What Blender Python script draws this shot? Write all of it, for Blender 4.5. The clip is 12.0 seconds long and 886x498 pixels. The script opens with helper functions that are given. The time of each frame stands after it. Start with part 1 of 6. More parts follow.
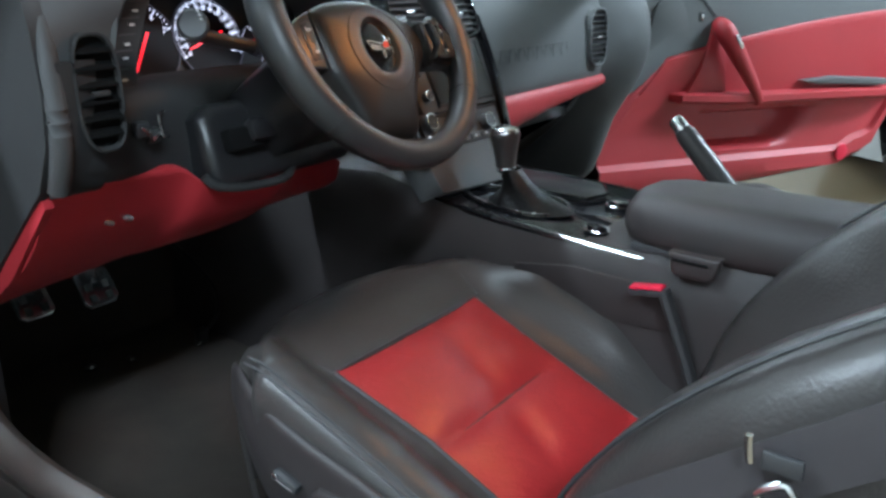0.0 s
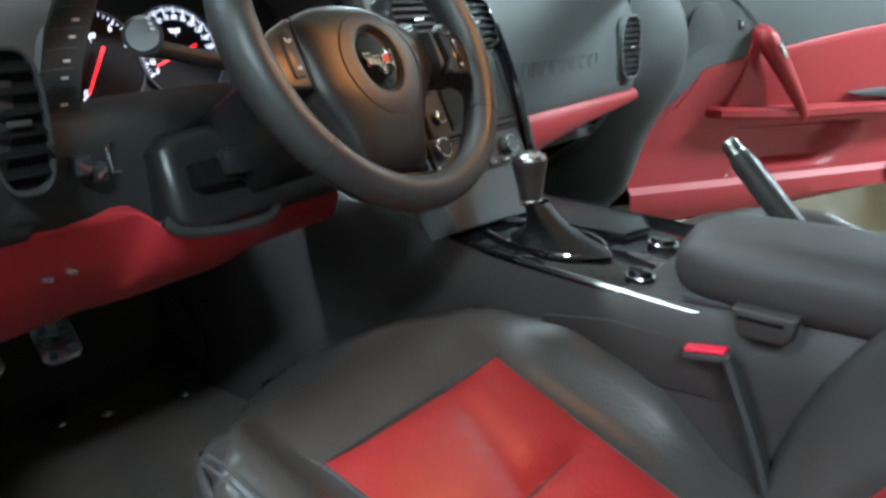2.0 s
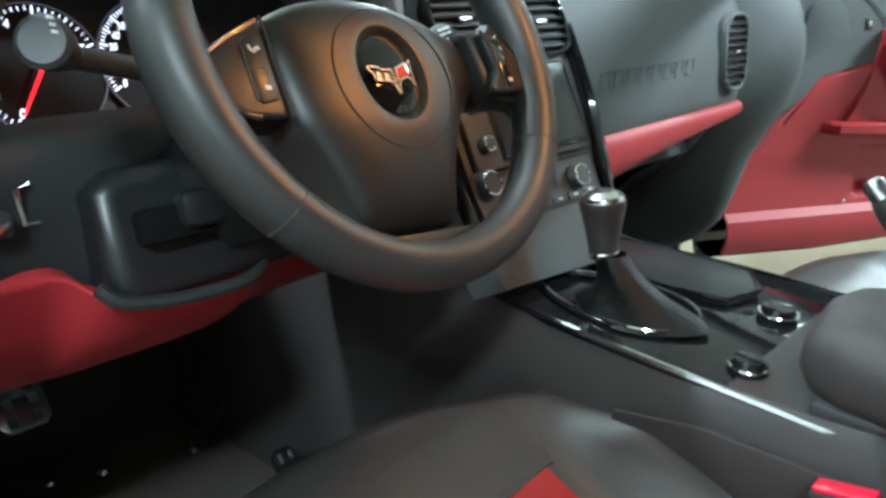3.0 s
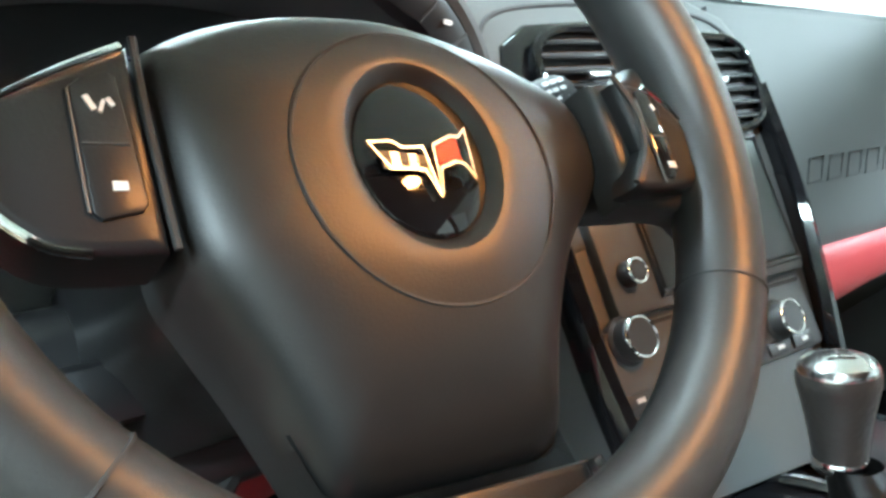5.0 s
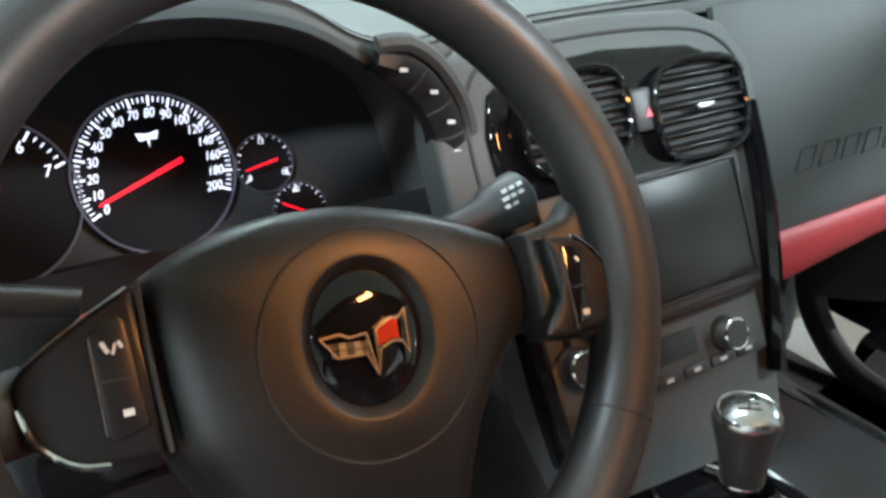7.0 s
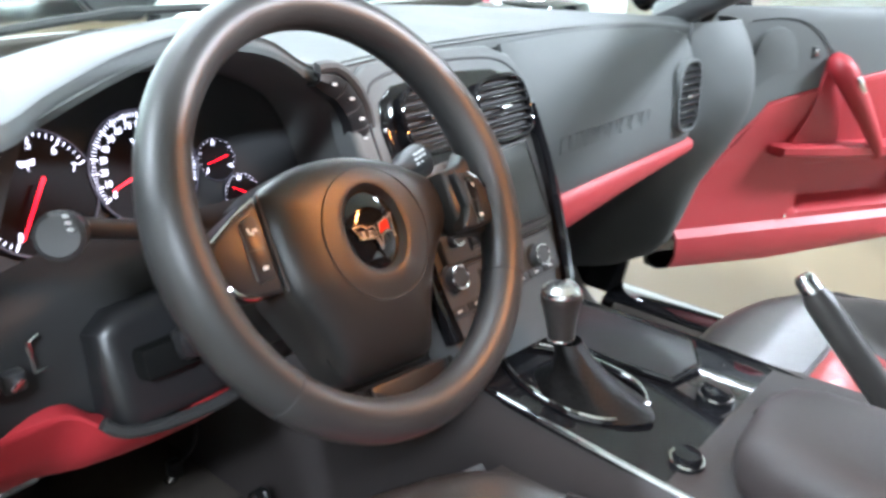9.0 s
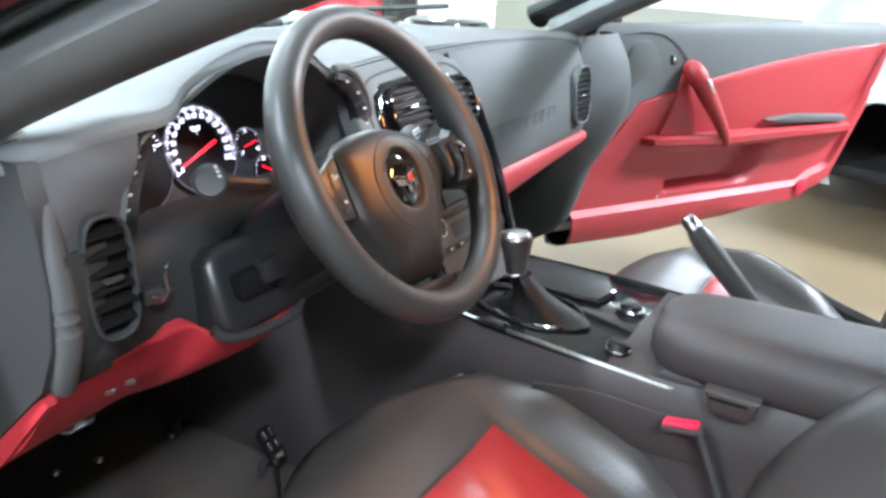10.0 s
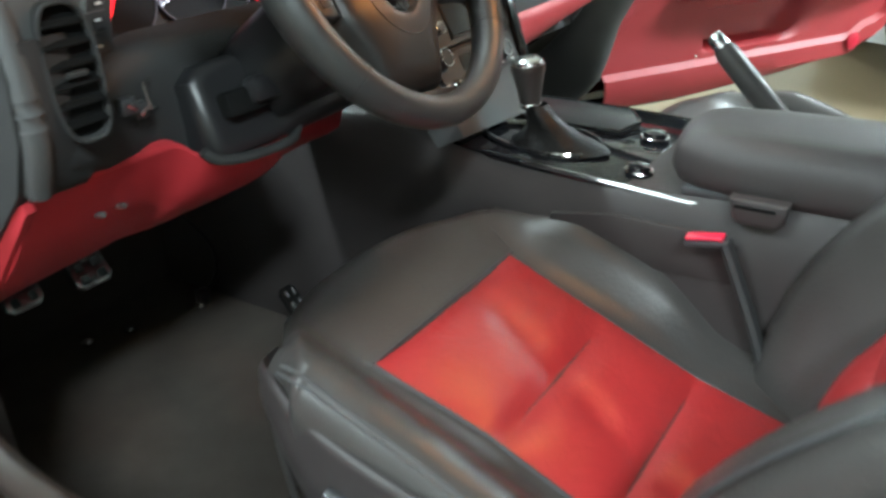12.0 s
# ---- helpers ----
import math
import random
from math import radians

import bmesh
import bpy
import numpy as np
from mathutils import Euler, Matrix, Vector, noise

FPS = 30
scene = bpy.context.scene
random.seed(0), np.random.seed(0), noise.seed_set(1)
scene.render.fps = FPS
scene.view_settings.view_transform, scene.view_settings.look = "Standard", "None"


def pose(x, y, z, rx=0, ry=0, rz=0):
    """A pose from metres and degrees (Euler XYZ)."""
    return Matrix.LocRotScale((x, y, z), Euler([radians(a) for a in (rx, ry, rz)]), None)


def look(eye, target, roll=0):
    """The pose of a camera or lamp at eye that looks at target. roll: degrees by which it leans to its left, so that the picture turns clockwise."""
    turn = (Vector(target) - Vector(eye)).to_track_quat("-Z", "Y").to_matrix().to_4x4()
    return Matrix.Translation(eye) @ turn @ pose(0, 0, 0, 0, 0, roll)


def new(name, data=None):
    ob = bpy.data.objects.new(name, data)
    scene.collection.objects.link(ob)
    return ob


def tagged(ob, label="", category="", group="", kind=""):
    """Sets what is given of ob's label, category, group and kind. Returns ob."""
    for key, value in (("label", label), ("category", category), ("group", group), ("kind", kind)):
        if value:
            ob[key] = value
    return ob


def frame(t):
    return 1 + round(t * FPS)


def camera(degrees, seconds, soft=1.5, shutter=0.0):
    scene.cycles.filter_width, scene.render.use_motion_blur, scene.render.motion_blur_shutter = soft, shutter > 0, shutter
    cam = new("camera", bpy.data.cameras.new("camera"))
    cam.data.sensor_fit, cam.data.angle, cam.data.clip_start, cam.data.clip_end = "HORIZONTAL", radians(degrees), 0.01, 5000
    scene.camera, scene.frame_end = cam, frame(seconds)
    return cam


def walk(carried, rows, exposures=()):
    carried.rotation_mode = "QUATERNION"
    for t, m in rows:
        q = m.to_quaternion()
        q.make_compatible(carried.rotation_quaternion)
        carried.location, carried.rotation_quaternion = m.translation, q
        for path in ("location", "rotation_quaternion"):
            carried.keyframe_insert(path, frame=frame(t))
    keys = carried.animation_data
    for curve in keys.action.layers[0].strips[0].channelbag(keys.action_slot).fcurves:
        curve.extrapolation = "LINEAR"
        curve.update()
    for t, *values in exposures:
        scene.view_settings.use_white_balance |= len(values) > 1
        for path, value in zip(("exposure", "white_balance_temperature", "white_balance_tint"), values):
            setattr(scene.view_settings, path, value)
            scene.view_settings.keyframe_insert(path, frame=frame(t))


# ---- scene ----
cam = camera(56.0, 12.0, soft=3.0, shutter=0.4)
PATH = [
    (0, (-1.138, -0.652, 0.887), (0.4, 0.445, 0.231), 0.9),
    (0.5, (-1.123, -0.655, 0.871), (0.418, 0.451, 0.237), 0.9),
    (1, (-1.1, -0.64, 0.869), (0.441, 0.471, 0.243), 0.6),
    (1.5, (-1.039, -0.594, 0.868), (0.493, 0.525, 0.234), 0.7),
    (2, (-0.981, -0.546, 0.869), (0.538, 0.593, 0.241), 0.2),
    (2.5, (-0.886, -0.494, 0.86), (0.587, 0.709, 0.242), -0.2),
    (2.7, (-0.837, -0.463, 0.86), (0.611, 0.767, 0.235), -0.1),
    (4.3, (-0.527, -0.267, 0.826), (0.599, 1.271, 0.218), -0.3),
    (4.5, (-0.519, -0.231, 0.819), (0.654, 1.29, 0.261), -0.9),
    (5, (-0.508, -0.228, 0.817), (0.644, 1.352, 0.396), -1.9),
    (5.5, (-0.493, -0.215, 0.864), (0.629, 1.383, 0.433), -1.1),
    (6, (-0.487, -0.209, 0.934), (0.607, 1.372, 0.386), 0.7),
    (6.5, (-0.481, -0.239, 0.985), (0.516, 1.307, 0.201), 0.9),
    (7, (-0.475, -0.277, 0.996), (0.462, 1.25, 0.107), -0.3),
    (7.5, (-0.477, -0.308, 1.0), (0.467, 1.188, 0.067), -1.1),
    (7.7, (-0.483, -0.312, 1.012), (0.496, 1.153, 0.067), -0.0),
    (9.3, (-0.887, -0.436, 1.035), (0.631, 0.643, 0.306), 1.7),
    (9.5, (-0.96, -0.446, 1.04), (0.606, 0.575, 0.327), 1.8),
    (10, (-1.092, -0.465, 1.048), (0.53, 0.463, 0.335), 2.4),
    (10.5, (-1.229, -0.515, 1.039), (0.414, 0.378, 0.33), 2.1),
    (11, (-1.333, -0.567, 1.0), (0.318, 0.315, 0.298), 1.7),
    (11.5, (-1.286, -0.581, 0.948), (0.297, 0.327, 0.129), 0.6),
    (12, (-1.064, -0.518, 0.919), (0.426, 0.482, 0.035), -2.3),
]
EXPOSURES = [(0, 1.13, 5900, 11), (1.5, 1.33, 6000, 7), (2.5, 1.43, 6100, 3), (4.3, 2.1, 5900, 2), (5.0, 2.3, 6000, 2), (5.5, 2.3, 6050, 3), (6.0, 1.76, 6400, 6), (6.5, 1.31, 6350, 7), (7.5, 1.31, 6300, 7), (9.3, 2.2, 6250, 18), (10.0, 2.05, 6250, 17), (10.5, 1.95, 6250, 16), (11.0, 1.8, 6250, 13), (11.5, 1.7, 6350, 12), (12, 1.65, 6450, 6)]
walk(cam, [(t, look(eye, target, roll)) for t, eye, target, roll in PATH], EXPOSURES)

# ---------- light ----------
world = bpy.data.worlds.new("showroom_world")
scene.world = world
world.use_nodes = True
wn = world.node_tree
sky = wn.nodes.new("ShaderNodeTexSky")
sky.sky_type, sky.sun_disc, sky.sun_elevation, sky.sun_rotation = "NISHITA", False, radians(40), radians(30)
wn.links.new(sky.outputs[0], wn.nodes["Background"].inputs[0])
wn.nodes["Background"].inputs[1].default_value = 0.12


def area_lamp(name, eye, target, sx, sy, watts, colour):
    d = bpy.data.lights.new(name, "AREA")
    d.shape, d.size, d.size_y, d.energy, d.color = "RECTANGLE", sx, sy, watts, colour
    ob = new(name, d)
    ob.matrix_world = look(eye, target)
    return ob


COOL = (0.80, 0.94, 1.0)
LAMPS = ((-3.4, -2.6, 190), (-3.4, 1.4, 175), (3.4, -3.2, 350), (0.15, 1.5, 30), (0.8, 4.2, 80), (6.8, -0.6, 105), (5.4, 3.6, 160), (-1.6, 5.6, 60))
for lx, ly, w in LAMPS:
    area_lamp("ceiling_lamp", (lx, ly, 3.72), (lx, ly, 0), 1.4, 0.4, w, COOL)
# warm lamp added in the header for the orange glow; its source is unseen
area_lamp("warm_glow_lamp", (-0.06, -0.305, 1.128), (-0.335, -0.01, 0.73), 0.10, 0.05, 0.55, (1.0, 0.38, 0.10)).data.spread = radians(100)

# ---------- materials ----------


def mat(name, col, rough=0.5, metal=0.0, fine=400.0, bump=0.15, var=0.12, coat=0.0, spec=0.5, blotch=7.0, fold=0.0, emit=None, power=0.0):
    """A surface with grain (fine), slow blotches of tone and wear in its gloss."""
    m = bpy.data.materials.new(name)
    m.use_nodes = True
    nt = m.node_tree
    b = nt.nodes["Principled BSDF"]
    tc = nt.nodes.new("ShaderNodeTexCoord")
    big = nt.nodes.new("ShaderNodeTexNoise")
    big.inputs["Scale"].default_value, big.inputs["Detail"].default_value = blotch, 5.0
    nt.links.new(tc.outputs["Object"], big.inputs["Vector"])
    ramp = nt.nodes.new("ShaderNodeMix")
    ramp.data_type = "RGBA"
    ramp.inputs["A"].default_value = (*[c * (1 - var) for c in col], 1)
    ramp.inputs["B"].default_value = (*[min(1, c * (1 + var)) for c in col], 1)
    nt.links.new(big.outputs["Fac"], ramp.inputs["Factor"])
    nt.links.new(ramp.outputs["Result"], b.inputs["Base Color"])
    rr = nt.nodes.new("ShaderNodeMapRange")
    rr.inputs["To Min"].default_value, rr.inputs["To Max"].default_value = max(0.02, rough * 0.8), min(1, rough * 1.2)
    nt.links.new(big.outputs["Fac"], rr.inputs["Value"])
    nt.links.new(rr.outputs["Result"], b.inputs["Roughness"])
    b.inputs["Metallic"].default_value = metal
    b.inputs["Coat Weight"].default_value = coat
    b.inputs["Coat Roughness"].default_value = 0.04
    b.inputs["Specular IOR Level"].default_value = spec
    if bump:
        grain = nt.nodes.new("ShaderNodeTexNoise")
        grain.inputs["Scale"].default_value, grain.inputs["Detail"].default_value = fine, 3.0
        nt.links.new(tc.outputs["Object"], grain.inputs["Vector"])
        bp = nt.nodes.new("ShaderNodeBump")
        bp.inputs["Strength"].default_value, bp.inputs["Distance"].default_value = bump, 0.001
        nt.links.new(grain.outputs["Fac"], bp.inputs["Height"])
        if fold:
            crease = nt.nodes.new("ShaderNodeTexNoise")
            crease.inputs["Scale"].default_value, crease.inputs["Detail"].default_value, crease.inputs["Distortion"].default_value = 26.0, 2.0, 0.6
            nt.links.new(tc.outputs["Object"], crease.inputs["Vector"])
            b2 = nt.nodes.new("ShaderNodeBump")
            b2.inputs["Strength"].default_value, b2.inputs["Distance"].default_value = fold, 0.006
            nt.links.new(crease.outputs["Fac"], b2.inputs["Height"])
            nt.links.new(b2.outputs["Normal"], bp.inputs["Normal"])
        nt.links.new(bp.outputs["Normal"], b.inputs["Normal"])
    if emit:
        b.inputs["Emission Color"].default_value = (*emit, 1)
        b.inputs["Emission Strength"].default_value = power
    return m


def glass(name, tint, gloss=0.05):
    """A thin pane: clear, with a faint mirror on it."""
    m = bpy.data.materials.new(name)
    m.use_nodes = True
    nt = m.node_tree
    nt.nodes.clear()
    out, mix = nt.nodes.new("ShaderNodeOutputMaterial"), nt.nodes.new("ShaderNodeMixShader")
    tr, gl = nt.nodes.new("ShaderNodeBsdfTransparent"), nt.nodes.new("ShaderNodeBsdfGlossy")
    tr.inputs[0].default_value = (*tint, 1)
    gl.inputs["Roughness"].default_value = 0.02
    mix.inputs[0].default_value = gloss
    nt.links.new(tr.outputs[0], mix.inputs[1])
    nt.links.new(gl.outputs[0], mix.inputs[2])
    nt.links.new(mix.outputs[0], out.inputs[0])
    return m


DASH = mat("grey_soft_vinyl", (0.074, 0.078, 0.078), 0.62, fine=900, bump=0.25, var=0.08, spec=0.3)
HOOD = mat("dark_grey_hood_lining", (0.070, 0.074, 0.073), 0.75, fine=800, bump=0.2, spec=0.25)
DARK = mat("black_moulded_plastic", (0.025, 0.0255, 0.027), 0.45, fine=800, bump=0.2)
STACK = mat("grey_console_plastic", (0.062, 0.064, 0.065), 0.45, fine=800, bump=0.2)
PANEL = mat("charcoal_dash_vinyl", (0.050, 0.0505, 0.051), 0.58, fine=900, bump=0.25, var=0.1, spec=0.3)
DULL = mat("dull_black_plastic", (0.025, 0.025, 0.0255), 0.7, fine=700, bump=0.2, spec=0.18)
LINING = mat("matt_black_lining", (0.034, 0.034, 0.036), 0.85, fine=700, bump=0.2)
GLOSS = mat("piano_black_trim", (0.006, 0.006, 0.007), 0.05, bump=0.0, spec=0.4)
LEATHER = mat("black_leather", (0.0315, 0.0285, 0.0268), 0.34, fine=260, bump=0.5, var=0.2, blotch=12, spec=0.32, fold=0.05)
BOOT = mat("boot_leather", (0.005, 0.005, 0.005), 0.42, fine=260, bump=0.5, var=0.2, blotch=12, spec=0.12, fold=0.5)
WHEELHIDE = mat("wheel_leather", (0.023, 0.023, 0.0228), 0.42, fine=900, bump=0.14, var=0.16, blotch=16, spec=0.36)
GREYHIDE = mat("charcoal_vinyl", (0.0245, 0.0205, 0.0200), 0.5, fine=500, bump=0.35, var=0.12, spec=0.3)
RED = mat("red_leather", (0.215, 0.013, 0.014), 0.36, fine=240, bump=0.45, var=0.14, blotch=10, fold=0.3)
REDTRIM = mat("red_vinyl", (0.34, 0.021, 0.028), 0.5, fine=600, bump=0.3, var=0.1)
HUB = mat("airbag_vinyl", (0.0075, 0.0074, 0.0072), 0.43, fine=900, bump=0.12, var=0.1, spec=0.5)
SILVER = mat("satin_silver", (0.55, 0.55, 0.56), 0.22, metal=1.0, bump=0.0)
CHROME = mat("chrome", (0.75, 0.75, 0.76), 0.06, metal=1.0, bump=0.0)
CARPET = mat("dark_carpet", (0.042, 0.035, 0.030), 0.95, fine=1400, bump=0.9, var=0.4, blotch=20, spec=0.1)
RUBBER = mat("black_rubber", (0.015, 0.015, 0.015), 0.7, fine=500, bump=0.2)
SEAL = mat("door_seal_rubber", (0.044, 0.036, 0.031), 0.55, fine=500, bump=0.2)
SATIN = mat("satin_black_trim", (0.012, 0.012, 0.013), 0.34, fine=700, bump=0.1, spec=0.32)
PAINT = mat("black_car_paint", (0.006, 0.006, 0.007), 0.12, bump=0.0, coat=1.0)
WEB = mat("belt_webbing", (0.026, 0.022, 0.0235), 0.6, fine=1500, bump=0.6)
SCREEN = mat("screen_glass", (0.012, 0.014, 0.014), 0.34, bump=0.0)
ICON = mat("white_legend", (0.55, 0.55, 0.55), 0.6, bump=0.0)
DIAL = mat("gauge_face", (0.008, 0.008, 0.01), 0.7, bump=0.0, spec=0.15)
LIT = mat("lit_white_legend", (0.6, 0.62, 0.7), 0.5, bump=0.0, emit=(0.75, 0.8, 1.0), power=0.9)
LITDIM = mat("lit_blue_grey", (0.05, 0.05, 0.07), 0.5, bump=0.0, emit=(0.5, 0.5, 0.7), power=0.03)
NEEDLE = mat("lit_red_needle", (0.5, 0.006, 0.012), 0.5, bump=0.0, emit=(1.0, 0.004, 0.02), power=1.1)
BUCKLE = mat("red_buckle_button", (0.55, 0.01, 0.04), 0.35, bump=0.05)
FLAGRED = mat("badge_red_enamel", (0.5, 0.03, 0.015), 0.2, bump=0.0, coat=0.5)
# near-black that puts the shade inside vents and slots into colour
RECESS_SHADE = mat("recess_shade_black", (0.004, 0.004, 0.004), 0.9, bump=0.0, spec=0.1)
PLATE = mat("sill_plate_steel", (0.10, 0.085, 0.08), 0.35, metal=0.8, fine=300, bump=0.1)
FLOORMAT = mat("polished_concrete", (0.135, 0.100, 0.057), 0.42, fine=60, bump=0.05, var=0.2, blotch=1.3)
WALL = mat("white_wall_paint", (0.8, 0.82, 0.8), 0.8, fine=120, bump=0.1, var=0.05, blotch=0.8)
DAYLIGHT = mat("bright_daylight", (0.8, 0.85, 0.9), 0.9, bump=0.0, emit=(0.82, 0.95, 1.0), power=3.5)
PANE = glass("clear_glass", (0.93, 0.97, 0.95))
REDPAINT = mat("red_car_paint", (0.42, 0.01, 0.02), 0.2, bump=0.0, coat=1.0)
SILVERPAINT = mat("silver_car_paint", (0.30, 0.31, 0.31), 0.3, metal=0.5, bump=0.0, coat=1.0)
WHITEPAINT = mat("white_car_paint", (0.75, 0.76, 0.76), 0.25, bump=0.0, coat=1.0)
AMBER = mat("amber_lens", (0.85, 0.45, 0.02), 0.2, bump=0.0, coat=0.5)
ALLOY = mat("alloy_wheel", (0.5, 0.5, 0.5), 0.3, metal=0.9, bump=0.0)

# ---------- builders ----------
ORIGIN = {}


def thing(name, at, label, category, group="", kind=""):
    ob = new(name)
    ob.location = at
    ob.empty_display_size = 0.05
    ORIGIN[ob] = Vector(at)
    return tagged(ob, label, category, group, kind)


def part(name, bm, material, parent, label="", sharp=38):
    """One mesh, built in the world's own place, under a thing or a part."""
    bmesh.ops.translate(bm, verts=bm.verts, vec=-ORIGIN[parent])
    bmesh.ops.recalc_face_normals(bm, faces=bm.faces)
    me = bpy.data.meshes.new(name)
    bm.to_mesh(me)
    bm.free()
    me.materials.append(material)
    me.polygons.foreach_set("use_smooth", [True] * len(me.polygons))
    me.set_sharp_from_angle(angle=radians(sharp))
    ob = new(name, me)
    ob.parent = parent
    ORIGIN[ob] = ORIGIN[parent]
    return tagged(ob, label)


def solid(name, bm, material, label, category, at=(0, 0, 0), group="", kind=""):
    """One mesh that is a thing of its own."""
    hold = bpy.data.objects.new("hold", None)
    ORIGIN[hold] = Vector(at)
    ob = part(name, bm, material, hold)
    ob.parent = None
    ob.location = at
    bpy.data.objects.remove(hold)
    return tagged(ob, label, category, group, kind)


def spl(pts, n):
    """A smooth curve through the points, n steps a span."""
    p = [Vector(q) for q in pts]
    out = []
    for i in range(len(p) - 1):
        a, b, c, d = p[max(i - 1, 0)], p[i], p[i + 1], p[min(i + 2, len(p) - 1)]
        for k in range(n):
            t = k / n
            out.append(0.5 * (2 * b + (c - a) * t + (2 * a - 5 * b + 4 * c - d) * t * t + (3 * b - a - 3 * c + d) * t ** 3))
    return out + [p[-1]]


def loft(rows, close_v=False, caps=False, close_u=False):
    bm = bmesh.new()
    vs = [[bm.verts.new(p) for p in row] for row in rows]
    n = len(rows[0])
    for i in range(len(vs) if close_u else len(vs) - 1):
        a, b = vs[i], vs[(i + 1) % len(vs)]
        for j in range(n if close_v else n - 1):
            bm.faces.new((a[j], a[(j + 1) % n], b[(j + 1) % n], b[j]))
    if caps:
        bm.faces.new(vs[0])
        bm.faces.new(vs[-1][::-1])
    return bm


def thick(bm, d):
    """Gives a sheet a thickness, inwards."""
    bmesh.ops.recalc_face_normals(bm, faces=bm.faces)
    bmesh.ops.solidify(bm, geom=bm.faces[:], thickness=d)
    return bm


def tube(pts, r, n=10, close=False, flat=1.0, up=(0, 0, 1)):
    """A round or flattened bar along the points; r is one radius or one a point."""
    p = [Vector(q) for q in pts]
    rows = []
    for i, q in enumerate(p):
        if close:
            d = p[(i + 1) % len(p)] - p[i - 1]
        else:
            d = p[min(i + 1, len(p) - 1)] - p[max(i - 1, 0)]
        d.normalize()
        s = d.cross(Vector(up))
        s = s.normalized() if s.length > 1e-4 else Vector((1, 0, 0))
        w = s.cross(d)
        rad = r[i] if isinstance(r, (list, tuple)) else r
        rows.append([q + rad * (math.cos(a) * s + flat * math.sin(a) * w) for a in [2 * math.pi * k / n for k in range(n)]])
    return loft(rows, close_v=True, caps=not close, close_u=close)


def rbox(c, size, bevel=0.004, m=None, seg=2):
    bm = bmesh.new()
    bmesh.ops.create_cube(bm, size=1)
    bmesh.ops.scale(bm, vec=size, verts=bm.verts)
    if bevel:
        bmesh.ops.bevel(bm, geom=bm.edges[:], offset=bevel, segments=seg, affect="EDGES", profile=0.5)
    bmesh.ops.transform(bm, matrix=Matrix.Translation(c) @ (m or Matrix()), verts=bm.verts)
    return bm


def prism(poly, depth, m, bevel=0.0, seg=2):
    """A flat outline in local x, y, given a depth along local z (from -depth to 0)."""
    bm = bmesh.new()
    top = [bm.verts.new((x, y, 0)) for x, y in poly]
    bot = [bm.verts.new((x, y, -depth)) for x, y in poly]
    bm.faces.new(top)
    bm.faces.new(bot[::-1])
    k = len(poly)
    for i in range(k):
        bm.faces.new((top[i], bot[i], bot[(i + 1) % k], top[(i + 1) % k]))
    bmesh.ops.recalc_face_normals(bm, faces=bm.faces)
    if bevel:
        rim = [e for e in bm.edges if all(v.co.z > -1e-6 for v in e.verts)]
        bmesh.ops.bevel(bm, geom=rim, offset=bevel, segments=seg, affect="EDGES", profile=0.5)
    bmesh.ops.transform(bm, matrix=m, verts=bm.verts)
    return bm


def lathe(profile, m, n=24):
    rows = [[Vector((r * math.cos(2 * math.pi * k / n), r * math.sin(2 * math.pi * k / n), z)) for k in range(n)] for r, z in profile]
    bm = loft(rows, close_v=True, caps=True)
    bmesh.ops.transform(bm, matrix=m, verts=bm.verts)
    return bm


def ring_pts(rx, ry, n, a0=0, a1=360):
    return [(rx * math.cos(radians(a0 + (a1 - a0) * k / n)), ry * math.sin(radians(a0 + (a1 - a0) * k / n))) for k in range(n + (a1 - a0 != 360))]


def on(m, x, y, z=0.0):
    return m @ Vector((x, y, z))


def join(*bms):
    """Several pieces of one part in one bmesh."""
    a = bms[0]
    for b in bms[1:]:
        me = bpy.data.meshes.new("tmp")
        b.to_mesh(me)
        b.free()
        a.from_mesh(me)
        bpy.data.meshes.remove(me)
    return a


def face_plane(p, right, up):
    """A pose whose x is right, y is up along a face and z points out of it."""
    r, u = Vector(right).normalized(), Vector(up).normalized()
    n = r.cross(u)
    u = n.cross(r)
    m = Matrix((r, u, n)).transposed().to_4x4()
    m.translation = p
    return m


def words(text, size, m, material, name, parent, label=""):
    """Readable characters as a thin mesh."""
    c = bpy.data.curves.new(name, "FONT")
    c.body, c.size, c.align_x, c.align_y, c.extrude = text, size, "CENTER", "CENTER", 0.0002
    ob = bpy.data.objects.new(name, c)
    scene.collection.objects.link(ob)
    me = bpy.data.meshes.new_from_object(ob.evaluated_get(bpy.context.evaluated_depsgraph_get()))
    bpy.data.objects.remove(ob)
    bm = bmesh.new()
    bm.from_mesh(me)
    bpy.data.meshes.remove(me)
    bmesh.ops.transform(bm, matrix=m, verts=bm.verts)
    return part(name, bm, material, parent, label)

